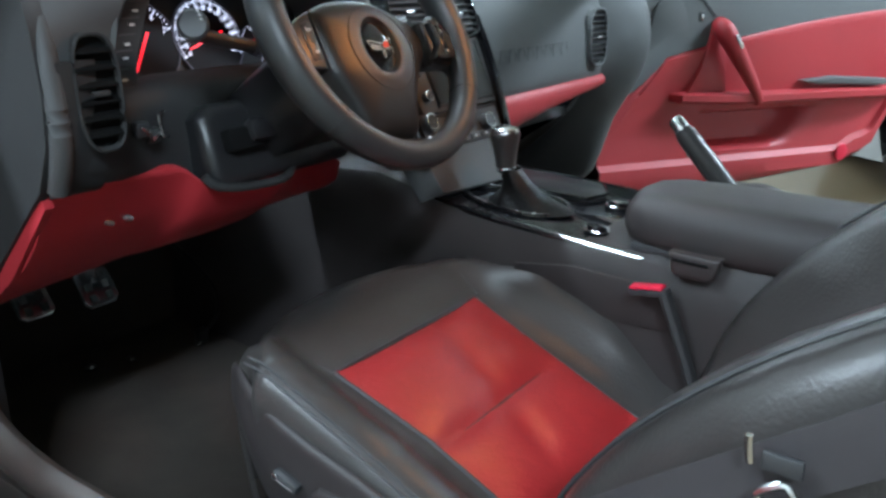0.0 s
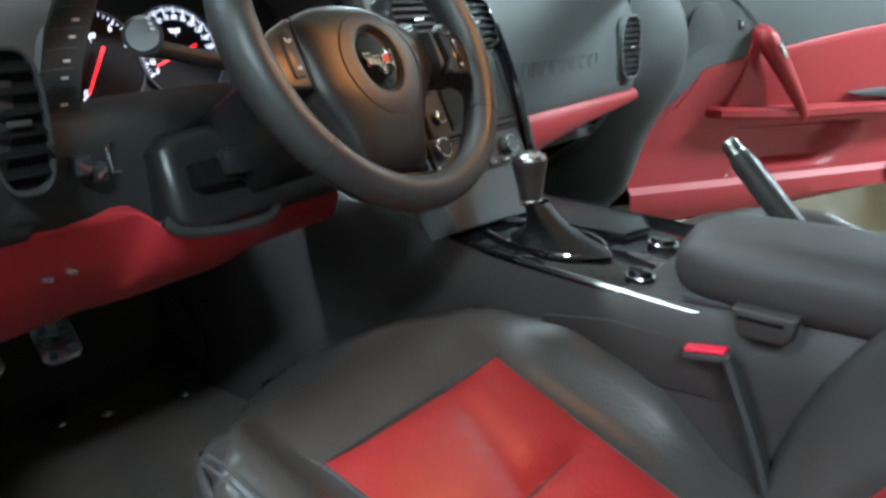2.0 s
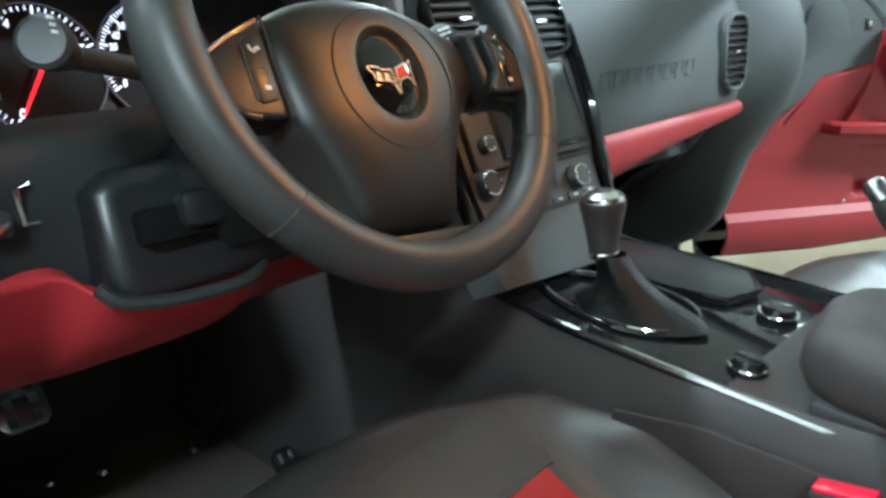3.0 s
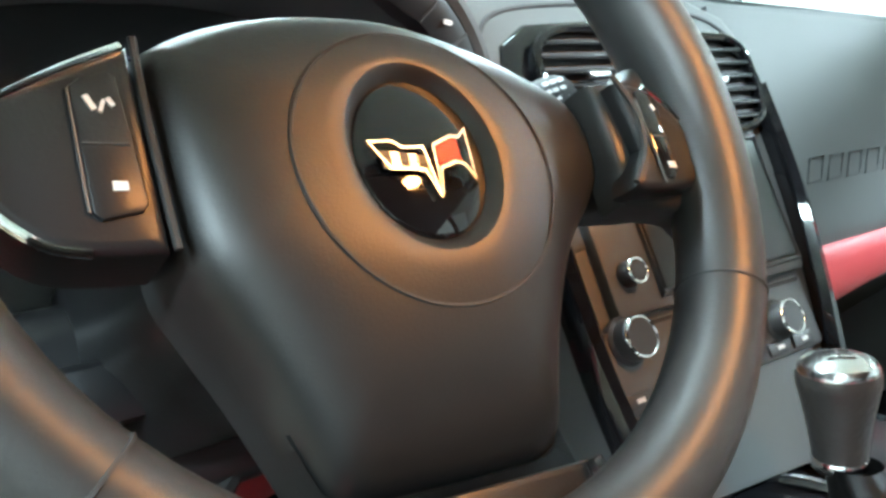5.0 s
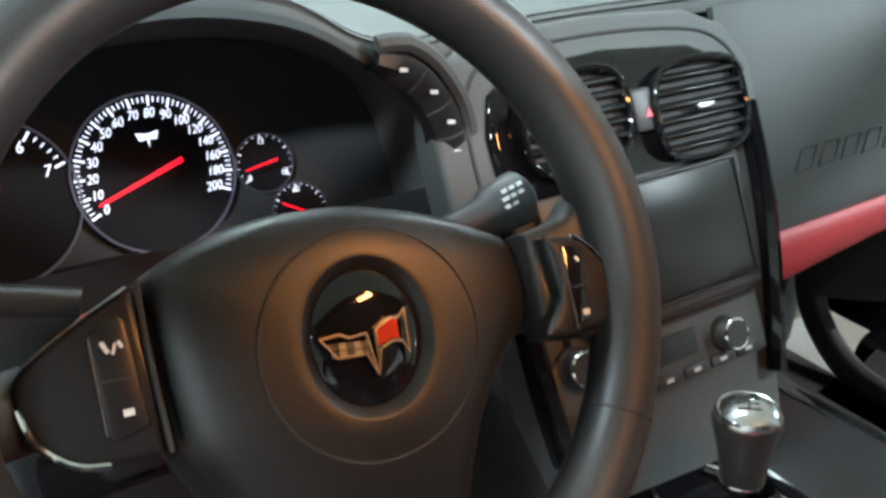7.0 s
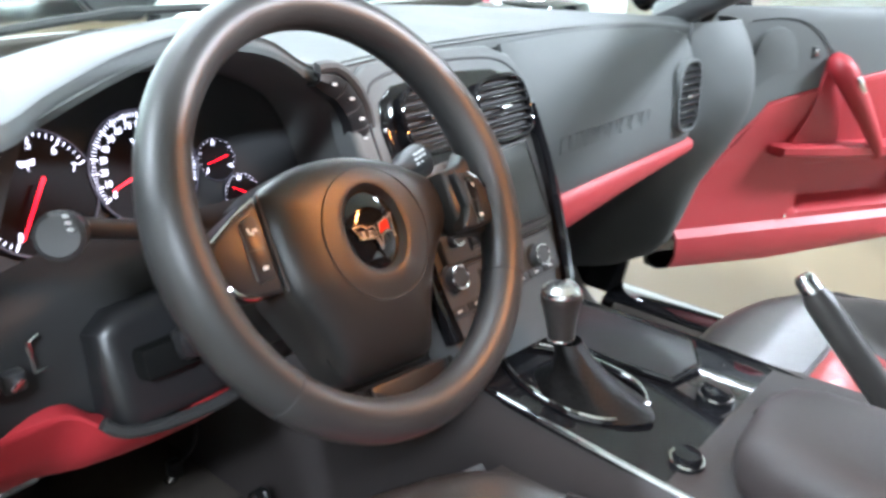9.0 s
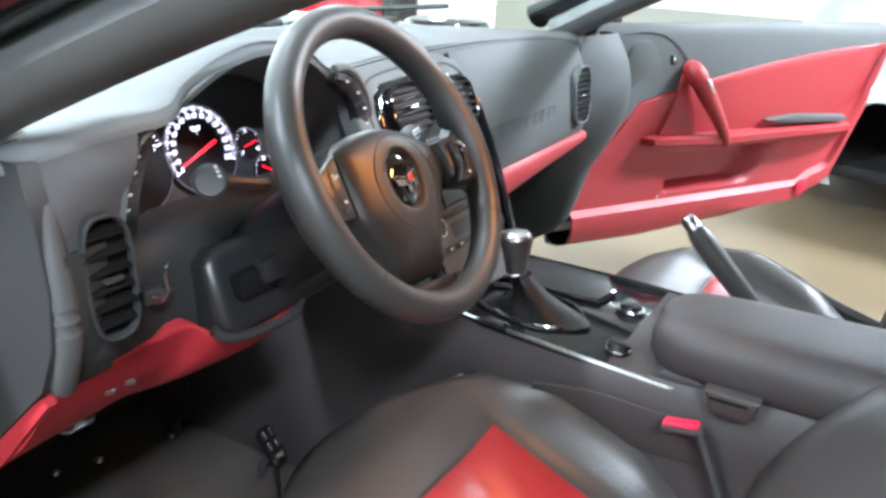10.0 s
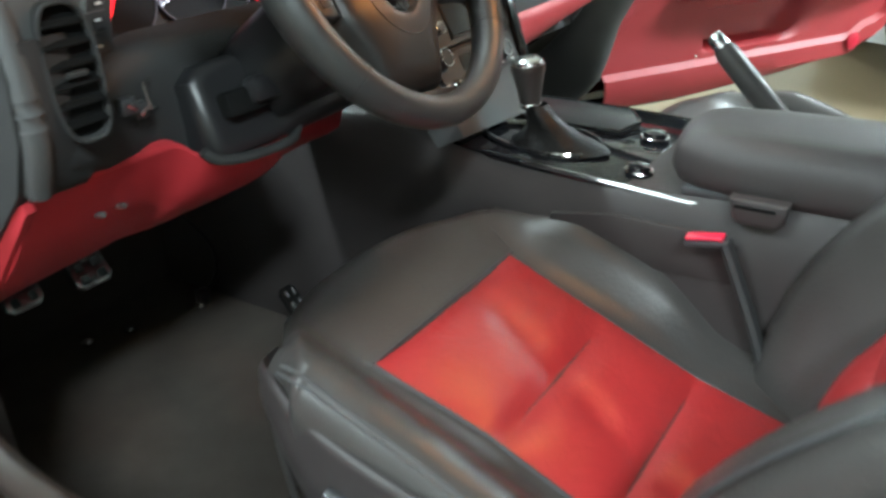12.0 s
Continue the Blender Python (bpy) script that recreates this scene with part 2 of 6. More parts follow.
# ---------- showroom ----------
X0, X1, Y0, Y1, ZC = -7.0, 13.0, -8.0, 9.5, 4.0
solid("floor", rbox(((X0 + X1) / 2, (Y0 + Y1) / 2, -0.1), (X1 - X0, Y1 - Y0, 0.2), 0), FLOORMAT, "beige polished concrete showroom floor", "floor", kind="structure")
solid("ceiling", rbox(((X0 + X1) / 2, (Y0 + Y1) / 2, ZC + 0.1), (X1 - X0, Y1 - Y0, 0.2), 0), WALL, "white showroom ceiling", "ceiling", kind="structure")
for nm, c, s in (("wall_west", (X0 - 0.1, (Y0 + Y1) / 2, ZC / 2), (0.2, Y1 - Y0, ZC)), ("wall_east", (X1 + 0.1, (Y0 + Y1) / 2, ZC / 2), (0.2, Y1 - Y0, ZC)),
                 ("wall_south", ((X0 + X1) / 2, Y0 - 0.1, ZC / 2), (X1 - X0 + 0.4, 0.2, ZC))):
    solid(nm, rbox(c, s, 0), WALL, "plain white painted showroom wall", "wall", kind="structure")
WA, WB, WZ0, WZ1 = -3.5, 11.5, 0.35, 3.45
solid("wall_north", join(rbox(((X0 + X1) / 2, Y1 + 0.1, WZ0 / 2), (X1 - X0, 0.2, WZ0), 0), rbox(((X0 + X1) / 2, Y1 + 0.1, (WZ1 + ZC) / 2), (X1 - X0, 0.2, ZC - WZ1), 0),
                         rbox(((X0 + WA) / 2, Y1 + 0.1, (WZ0 + WZ1) / 2), (WA - X0, 0.2, WZ1 - WZ0), 0), rbox(((X1 + WB) / 2, Y1 + 0.1, (WZ0 + WZ1) / 2), (X1 - WB, 0.2, WZ1 - WZ0), 0)),
      WALL, "white showroom wall with a long shop window", "wall", kind="structure")
win = thing("window_1", ((WA + WB) / 2, Y1 + 0.1, WZ0), "long shop window with slim frames and bright daylight outside", "window", kind="structure")
for k in range(7):
    x = WA + 0.03 + (WB - WA - 0.06) * k / 6
    part("window_frame", rbox((x, Y1 + 0.1, (WZ0 + WZ1) / 2), (0.06, 0.08, WZ1 - WZ0 - 0.01), 0.006), WALL, win)
for k in range(6):
    x = WA + 0.03 + (WB - WA - 0.06) * (k + 0.5) / 6
    gp = part("pane", rbox((x, Y1 + 0.1, (WZ0 + WZ1) / 2), ((WB - WA) / 6 - 0.08, 0.008, WZ1 - WZ0 - 0.02), 0), PANE, win)
    gp.visible_shadow = False
solid("backdrop", rbox(((WA + WB) / 2, Y1 + 1.6, 2.0), (22, 0.05, 5.6), 0), DAYLIGHT, "plain bright daylight outside the shop window", "daylight", kind="structure")
solid("pillar", rbox((4.68, 2.80, ZC / 2), (0.5, 0.42, ZC), 0.02), WALL, "white square pillar in the showroom", "pillar", kind="structure")

# ---------- body of the car ----------
body = thing("car_body", (0, 0, 0.3), "glossy black sports car body with both doors open", "car")
part("floor_pan", rbox((0, 0.05, 0.155), (1.42, 1.5, 0.03), 0.004), CARPET, body, "dark carpet on the foot wells")
part("firewall", rbox((0, 0.76, 0.5), (1.5, 0.04, 0.68), 0.01), CARPET, body)
part("rear_bulkhead", rbox((0, -1.02, 0.5), (1.5, 0.05, 0.7), 0.02), CARPET, body)
for sgn, dip in ((-1, 0.0), (1, 0.150)):
    # painted sill with its rounded shoulder, and the inner trim
    prof = [(0.79, 0.28), (0.80, 0.335), (0.815, 0.350), (0.84, 0.356), (0.90, 0.354), (0.93, 0.335), (0.94, 0.28), (0.92, 0.16), (0.86, 0.12), (0.79, 0.12)]
    part("sill", loft([[Vector((sgn * a, y, max(z - dip, 0.06 + 0.04 * (a - 0.79)))) for a, z in prof] for y in (-1.05, -0.6, -0.1, 0.2, 0.40)], close_v=True, caps=True), PAINT, body, "glossy black painted door sill")
    prof = [(0.79, 0.352), (0.775, 0.345), (0.745, 0.30), (0.705, 0.235), (0.66, 0.185), (0.64, 0.172), (0.79, 0.172)]
    part("sill_trim", loft([[Vector((sgn * a, y, max(z - dip, 0.172))) for a, z in prof] for y in (-1.0, -0.3, 0.1, 0.25, 0.36)], close_v=True, caps=True), SEAL, body, "grey moulded inner sill trim")
    if sgn < 0:
        rows = []
        for y, xi, zi in ((0.12, 0.715, 0.225), (0.07, 0.695, 0.275), (0.02, 0.675, 0.312), (-0.05, 0.662, 0.326), (-0.2, 0.658, 0.330), (-0.5, 0.658, 0.334), (-1.0, 0.658, 0.345)):
            rows.append(spl([(-0.770, y, 0.350), (-0.73, y, 0.345 - 0.25 * (0.33 - min(zi, 0.33))), (-xi - 0.012, y, zi + 0.004), (-xi, y, zi - 0.004), (-xi, y, max(0.172, zi - 0.05))], 3))
        part("sill_ledge", thick(loft(rows), 0.004), PANEL, body, "grey moulded ledge beside the seat")
    y_kick = 0.30 if sgn < 0 else 0.50
    part("kick_panel", rbox((sgn * 0.735, (y_kick + 0.76) / 2, 0.45), (0.05, 0.76 - y_kick, 0.6), 0.01), DARK, body)
    part("hinge_pillar", rbox((sgn * 0.845, (y_kick + 0.06 + 0.76) / 2, 0.48), (0.16, 0.70 - y_kick, 0.72), 0.03), PAINT, body)
    loop = spl([(sgn * 0.765, 0.10, 0.985), (sgn * 0.780, 0.20, 0.905), (sgn * 0.79, 0.26, 0.80), (sgn * 0.80, 0.275, 0.70), (sgn * 0.795, 0.27, 0.60), (sgn * 0.79, 0.252, 0.50), (sgn * 0.782, 0.236, 0.43), (sgn * 0.775, 0.185, 0.381), (sgn * 0.770, 0.10, 0.360), (sgn * 0.768, 0.0, 0.359), (sgn * 0.768, -0.4, 0.366), (sgn * 0.768, -1.0, 0.384)], 6)
    if sgn > 0:
        # the passenger opening runs further forward at its foot
        loop = spl([(0.765, 0.10, 0.985), (0.780, 0.20, 0.905), (0.79, 0.26, 0.80), (0.80, 0.275, 0.70), (0.80, 0.28, 0.60), (0.79, 0.33, 0.50), (0.755, 0.43, 0.42), (0.715, 0.462, 0.345), (0.705, 0.440, 0.275), (0.70, 0.375, 0.212), (0.70, 0.30, 0.186), (0.71, 0.15, 0.180), (0.72, -0.4, 0.185), (0.72, -1.0, 0.20)], 6)
    part("door_seal", tube(loop, [0.012 + 0.015 * min(1.0, max(0.0, (k - 12) / 14)) for k in range(len(loop))], 12, up=(1, 0, 0), flat=0.6), SEAL, body, "dark grey rubber door seal")
    pil = spl([(sgn * 0.735, 0.30, 0.845), (sgn * 0.70, 0.12, 0.935), (sgn * 0.655, -0.10, 1.03), (sgn * 0.60, -0.36, 1.12)], 6)
    part("windscreen_pillar", tube(pil, 0.042, 12, flat=0.75), STACK, body, "black trimmed windscreen pillar")
    pil2 = spl([(sgn * 0.79, 0.38, 0.87), (sgn * 0.745, 0.16, 0.975), (sgn * 0.69, -0.08, 1.075), (sgn * 0.63, -0.34, 1.165)], 6)
    part("outer_pillar", tube(pil2, 0.04, 12, flat=0.8), PAINT, body, "glossy black outer pillar skin")
header_pts = spl([(-0.61, -0.36, 1.14), (-0.3, -0.33, 1.175), (0, -0.32, 1.185), (0.3, -0.33, 1.175), (0.61, -0.36, 1.14)], 6)
# unseen roof, added to keep overhead light off seats and console
roof = [spl([(0.60 * f, -0.34 - 0.02 * f * f, 1.175 - 0.03 * f * f), (0.59 * f, -0.6, 1.205 - 0.035 * f * f), (0.58 * f, -0.95, 1.19 - 0.04 * f * f), (0.6 * f, -1.35, 1.10 - 0.04 * f * f)], 3) for f in [k / 8 - 1 for k in range(17)]]
part("roof_light_block", thick(loft(roof), 0.03), STACK, body, "unseen roof panel added to shade the seats")
part("windscreen_header", tube(header_pts, 0.035, 12, flat=0.7), DARK, body)


def ywin(x):
    return max(0.60 - 0.8 * x * x, 0.26)


def zwin(x):
    return 0.878 - 0.05 * x * x


rows = []
for i in range(21):
    f = i / 20 * 2 - 1
    a = Vector((0.76 * f, ywin(0.72 * f) + 0.05, zwin(0.72 * f) - 0.01))
    b = Vector((0.61 * f, -0.33 - 0.03 * f * f, 1.18 - 0.04 * f * f))
    rows.append([a.lerp(b, k / 8) + Vector((0, 0, 0.03 * math.sin(math.pi * k / 8))) for k in range(9)])
ws = part("windscreen", thick(loft(rows), 0.004), PANE, body, "clear curved windscreen glass")
ws.visible_shadow = False
# unseen housing, added to go with the warm glow lamp
part("warm_glow_housing", rbox((-0.06, -0.306, 1.143), (0.13, 0.075, 0.022), 0.006), DARK, body, "added housing for the warm glow lamp in the header")
# bonnet with two raised wings
rows = []
for i in range(25):
    x = -0.93 + 1.86 * i / 24
    hump = 0.05 * math.exp(-((abs(x) - 0.72) / 0.16) ** 2) - 0.02 * math.exp(-((abs(x) - 0.4) / 0.15) ** 2)
    edge = -0.06 * max(0, (abs(x) - 0.8) / 0.13) ** 2
    rows.append([Vector((x, y, z + hump * h + edge)) for y, z, h in ((ywin(x * 0.75) + 0.07, 0.815, 0.2), (0.95, 0.795, 0.75), (1.25, 0.765, 1.0), (1.6, 0.71, 1.0), (1.95, 0.62, 0.7), (2.15, 0.52, 0.2))])
part("bonnet", thick(loft([spl(r, 3) for r in rows]), 0.01), PAINT, body, "glossy black bonnet with raised wings")
for x0 in (-0.45, 0.12):
    part("wiper", tube([(x0, 0.62, 0.865), (x0 + 0.25, 0.60, 0.888), (x0 + 0.5, 0.53, 0.888)], 0.006, 6), RUBBER, body)

# front wings, nose, rear body and wheels close the car around the cabin
for sgn in (-1, 1):
    wing = [[Vector((sgn * (a + da), y, z)) for a, z in ((0.915, zt), (0.940, zt - 0.03), (0.955, 0.66), (0.960, 0.48), (0.950, 0.28), (0.90, 0.17))] for y, zt, da in ((0.40, 0.765, -0.015), (0.8, 0.75, 0.0), (1.3, 0.735, 0.01), (1.75, 0.66, -0.01), (2.10, 0.54, -0.06), (2.22, 0.45, -0.14))]
    part("front_wing", thick(loft([spl(r, 2) for r in wing]), 0.012), PAINT, body)
    part("rear_pillar", tube(spl([(sgn * 0.86, -1.06, 0.40), (sgn * 0.80, -1.02, 0.80), (sgn * 0.68, -0.98, 1.06), (sgn * 0.58, -0.94, 1.16)], 5), 0.05, 12, flat=0.7), PAINT, body)
    for wy in (1.42, -1.55):
        wm = Matrix.Translation((sgn * 0.86, wy, 0.33)) @ pose(0, 0, 0, 0, 90 * sgn, 0)
        t = part("tyre", lathe([(0.20, -0.11), (0.30, -0.115), (0.33, -0.09), (0.33, 0.07), (0.31, 0.105), (0.22, 0.10)], wm, 36), RUBBER, body)
        part("wheel_rim", lathe([(0.22, 0.095), (0.205, 0.075), (0.06, 0.08), (0.0005, 0.085)], wm, 36), ALLOY, t)
        part("wheel_arch", lathe([(0.345, 0.06), (0.375, 0.085), (0.36, 0.115), (0.34, 0.10)], wm, 36), LINING, body)
nose = [[Vector((x, y - 0.10 * (abs(x) / 0.8) ** 2.5, z)) for x in [-0.8 + 0.1 * k for k in range(17)]] for y, z in ((2.14, 0.52), (2.26, 0.46), (2.32, 0.36), (2.30, 0.24), (2.20, 0.16))]
part("nose", thick(loft([spl(r, 2) for r in nose]), 0.012), PAINT, body)
rows = []
for y, w, h in ((-1.07, 0.93, 0.86), (-1.35, 0.95, 0.90), (-1.75, 0.95, 0.90), (-2.05, 0.90, 0.86), (-2.20, 0.82, 0.78), (-2.26, 0.70, 0.60)):
    rows.append(spl([(x, y, z) for x, z in ((-w * 0.92, 0.18), (-w, 0.32), (-w, 0.55), (-w * 0.97, h - 0.14), (-w * 0.82, h - 0.02), (-w * 0.5, h), (0, h + 0.01), (w * 0.5, h), (w * 0.82, h - 0.02), (w * 0.97, h - 0.14), (w, 0.55), (w, 0.32), (w * 0.92, 0.18))], 2))
part("rear_body", thick(loft(rows), 0.012), PAINT, body, "glossy black rear quarters and deck")
part("tail_panel", prism([(q.x * 0.995, q.z) for q in rows[-1]], 0.02, face_plane((0, -2.255, 0), (1, 0, 0), (0, 0, 1)), 0.004), PAINT, body)
# unseen dark hatch, added with the roof to shut out light from behind
hatch = [spl([(0.58 * f, -1.33, 1.10 - 0.04 * f * f), (0.60 * f, -1.6, 1.02 - 0.04 * f * f), (0.62 * f, -1.95, 0.90 - 0.02 * f * f)], 4) for f in [k / 6 - 1 for k in range(13)]]
part("rear_window", thick(loft(hatch), 0.006), SCREEN, body, "unseen dark hatch glass added behind the roof")

# sill plate on the driver's side, with its badge
plate_m = face_plane((-0.862, -0.245, 0.361), (0, -1, 0), (1, 0, 0))
sillp = thing("sill_plate", (-0.862, -0.245, 0.356), "brushed steel sill plate with a flag badge on the black sill", "sill plate")
outline = [(-0.38, -0.03), (-0.365, -0.042), (0.36, -0.042), (0.38, -0.03), (0.38, 0.03), (0.365, 0.042), (-0.33, 0.042), (-0.375, 0.01)]
part("plate", prism(outline, 0.004, plate_m, 0.002), PLATE, sillp)
part("plate_rim", tube([on(plate_m, x, y, 0.001) for x, y in outline], 0.0025, 6, close=True), PLATE, sillp)
for k in range(14):
    cx, cy = -0.305 + 0.0105 * (k % 7), 0.026 - 0.012 * (k // 7) - 0.001 * (k % 7)
    part("chequer", prism([(cx - 0.005, cy - 0.005), (cx + 0.005, cy - 0.005), (cx + 0.006, cy + 0.005), (cx - 0.004, cy + 0.005)], 0.001, plate_m @ Matrix.Translation((0, 0, 0.0018))), SILVER if k % 2 else DARK, sillp)
for j, (x0, c) in enumerate(((-0.235, FLAGRED), (-0.235, FLAGRED), (-0.165, FLAGRED))):
    y0 = (-0.024, 0.002, -0.012)[j]
    part("flag_panel", prism([(x0, y0), (x0 + 0.055, y0 + 0.004), (x0 + 0.062, y0 + 0.024), (x0 + 0.008, y0 + 0.02)], 0.001, plate_m @ Matrix.Translation((0, 0, 0.002))), c, sillp)
part("flag_edge", tube([on(plate_m, x, y, 0.003) for x, y in ((-0.245, -0.03), (-0.175, -0.024), (-0.10, -0.018), (-0.09, 0.012), (-0.165, 0.03), (-0.23, 0.026))], 0.002, 6, close=True), SILVER, sillp)

# ---------- dashboard ----------
dash = thing("dashboard", (0, 0.3, 0.7), "charcoal and red moulded sports car dashboard", "dashboard")
LIP = [(-0.722, 0.15, 0.866), (-0.70, 0.13, 0.876), (-0.63, 0.125, 0.884), (-0.56, 0.135, 0.884), (-0.50, 0.175, 0.893), (-0.43, 0.195, 0.910), (-0.36, 0.20, 0.920), (-0.29, 0.20, 0.908),
       (-0.24, 0.205, 0.880), (-0.20, 0.215, 0.869), (-0.15, 0.225, 0.868), (-0.05, 0.23, 0.871), (0.08, 0.23, 0.871), (0.16, 0.24, 0.868), (0.3, 0.245, 0.864), (0.5, 0.24, 0.855), (0.64, 0.22, 0.843), (0.73, 0.215, 0.83)]
lip = spl(LIP, 5)


def lip_at(x):
    for a, b in zip(lip, lip[1:]):
        if a.x <= x <= b.x:
            return a.lerp(b, (x - a.x) / max(1e-6, b.x - a.x))
    return lip[0] if x < lip[0].x else lip[-1]


rows = []
for q in lip:
    far = Vector((q.x * 1.0, ywin(q.x) + 0.03, zwin(q.x) - 0.006))
    mid = q.lerp(far, 0.55) + Vector((0, 0, 0.006))
    near = q + Vector((0, 0.022, 0.003))
    rows.append(spl([far, mid, near, q + Vector((0, 0.004, -0.002)), q + Vector((0, 0, -0.012))], 4))
part("top_pad", thick(loft(rows), 0.006), DASH, dash, "dark grey soft dash top")
# passenger face, with a slight hollow, and its end
rows = []
for i in range(27):
    x = 0.108 + (0.72 - 0.108) * i / 26
    q = lip_at(x)
    back = 0.10 * max(0, (x - 0.64) / 0.08) ** 2
    rows.append(spl([q + Vector((0, 0.001, -0.010)), (x, 0.222 + back, 0.828), (x, 0.203 + back, 0.785), (x, 0.193 + back, 0.735), (x, 0.190 + back, 0.69), (x, 0.191 + back, 0.655), (x, 0.197 + back, 0.636 + 0.012 * (x - 0.2))], 3))
part("passenger_panel", thick(loft(rows), 0.006), DASH, dash, "dark grey passenger airbag panel")
rows = []
for i in range(21):
    x = 0.115 + 0.55 * i / 20
    f = i / 20
    depth = 0.11 * (1 - f) ** 0.7 + 0.004
    zt = 0.634 + 0.012 * (x - 0.2)
    rows.append(spl([(x, 0.205, zt), (x, 0.190, zt - 0.006), (x, 0.193, zt - 0.012 - depth * 0.3), (x, 0.215, zt - depth * 0.75), (x, 0.25, zt - depth)], 4))
part("lower_panel", thick(loft(rows), 0.008), REDTRIM, dash, "red lower glove box panel")
part("under_tray", rbox((0.40, 0.46, 0.545), (0.56, 0.36, 0.02), 0.006), LINING, dash)
rows = []
for z in (0.846, 0.82, 0.79, 0.76, 0.72, 0.68, 0.64, 0.60, 0.56, 0.52, 0.48, 0.43, 0.38, 0.34, 0.30):
    s = min(1.0, max(0.0, (0.66 - z) / 0.28))
    ye = float(np.interp(z, (0.30, 0.34, 0.387, 0.524, 0.583, 0.63, 0.676, 0.72, 0.766, 0.80, 0.846), (0.36, 0.295, 0.253, 0.211, 0.177, 0.153, 0.138, 0.135, 0.141, 0.153, 0.182)))
    yl = 0.212 + 0.26 * s ** 1.6
    rows.append(spl([(0.660 + 0.03 * s, yl, z), (0.69, yl + (ye - yl) * 0.28, z), (0.73, yl + (ye - yl) * 0.66, z), (0.77, yl + (ye - yl) * 0.94, z), (0.80, ye, z), (0.815, ye + 0.012, z), (0.82, ye + 0.05, z)], 3))
part("end_cap", thick(loft(rows), 0.006), DASH, dash, "grey dash end cap")
# raised outline of the moulded lettering, drawn as plain bars
tm = face_plane((0.343, 0.1855, 0.716), (1, 0, 0), (0, 0.0, 1))
for k in range(8):
    x0 = -0.1365 + 0.0345 * k
    part("moulded_mark", tube([on(tm, x0, -0.012, 0.001), on(tm, x0 + 0.003, 0.011, 0.001), on(tm, x0 + 0.025, 0.012, 0.001), on(tm, x0 + 0.0235, -0.011, 0.001)], 0.0009, 5, close=True), DASH, dash, "embossed plain mark" if k == 0 else "")


def slat_vent(name, m, w, h, n, parent, rim=GLOSS, lean=0, inside=None):
    """An oval air vent: a rim, a dark throat, slats and a small tab."""
    p = 3.2
    ring = []
    for k in range(32):
        a = 2 * math.pi * k / 32
        c, s = math.cos(a), math.sin(a)
        ring.append((w / 2 * math.copysign(abs(c) ** (2 / p), c) + lean * h / 2 * s, h / 2 * math.copysign(abs(s) ** (2 / p), s)))
    hold = part(name, join(tube([on(m, x, y, 0.009) for x, y in ring], 0.002 if inside else 0.0032, 8, close=True), loft([[on(m, x * (1.0 if inside else 1.05), y * 1.02, -0.004) for x, y in ring], [on(m, x, y, 0.009) for x, y in ring], [on(m, x * 0.95, y * 0.95, 0.001) for x, y in ring]], close_v=True)), rim, parent)
    # with inside given, throat and slats are coloured as dark as their shade
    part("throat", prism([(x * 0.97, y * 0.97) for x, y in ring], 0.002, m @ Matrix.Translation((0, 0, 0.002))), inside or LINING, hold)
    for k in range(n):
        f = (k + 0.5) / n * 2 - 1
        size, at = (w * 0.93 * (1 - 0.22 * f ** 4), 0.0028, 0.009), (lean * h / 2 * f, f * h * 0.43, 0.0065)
        part("slat", rbox((0, 0, 0), size, 0.001, m @ Matrix.Translation(at) @ pose(0, 0, 0, 28, 0, 0), 1), RECESS_SHADE if inside else SATIN, hold)
    part("tab", rbox((0, 0, 0), (min(0.02, w * 0.4), 0.005, 0.006), 0.0015, m @ Matrix.Translation((0, 0, 0.011))), DULL if inside else SILVER, hold, "small vane tab")
    return hold


vm = face_plane((0.606, 0.1850, 0.730), (0.98, -0.06, 0), (-0.10, 0.06, 1))
slat_vent("side_vent", vm, 0.072, 0.122, 9, dash, DASH)
vm = face_plane((-0.662, 0.116, 0.757), (0.95, -0.05, 0), (0, 0.0, 1))
# outer vent: the recess's shade is painted on throat and slats
slat_vent("side_vent", vm, 0.047, 0.115, 6, dash, DULL, -0.06, RECESS_SHADE)
# driver's outer face and the end plate beside the door
upper, lower = [], []
for i in range(9):
    f = i / 8

    def xr(z):
        return -0.706 + f * (0.106 - 0.052 * min(1.0, max(0.0, (0.885 - z) / 0.15)))

    g = 0.014 * f ** 1.5
    q = lip_at(xr(0.87))
    upper.append(spl([q + Vector((0, 0.001, -0.010)), (xr(0.845), q.y - 0.004, 0.845), (xr(0.815), 0.116 + g, 0.815), (xr(0.79), 0.113 + g, 0.790)], 3))
    lower.append(spl([(xr(0.79), 0.113 + g, 0.790), (xr(0.75), 0.112 + g, 0.75), (xr(0.70), 0.118 + g, 0.70), (xr(0.66), 0.140, 0.662), (xr(0.65), 0.16, 0.652)], 3))
part("driver_side_panel", thick(loft(upper), 0.006), PANEL, dash, "dark grey outer dash face")
part("vent_panel", thick(loft(lower), 0.006), DULL, dash, "black panel round the outer vent")
outl = [(0.13, 0.866), (0.118, 0.82), (0.112, 0.76), (0.118, 0.71), (0.142, 0.66), (0.36, 0.455), (0.50, 0.45), (0.50, 0.86), (0.30, 0.87)]
part("end_plate", prism(outl, 0.02, face_plane((-0.700, 0, 0), (0, 1, 0), (0, 0, 1)) @ pose(0, 0, 0, 0, 0, 0), 0.004), RUBBER, dash, "dark grey dash end plate")
part("edge_bead", tube(spl([(-0.700, 0.165, 0.872), (-0.705, 0.130, 0.825), (-0.707, 0.116, 0.77), (-0.706, 0.115, 0.71), (-0.702, 0.138, 0.660)], 5), 0.0115, 12), PANEL, dash, "charcoal rounded dash edge")
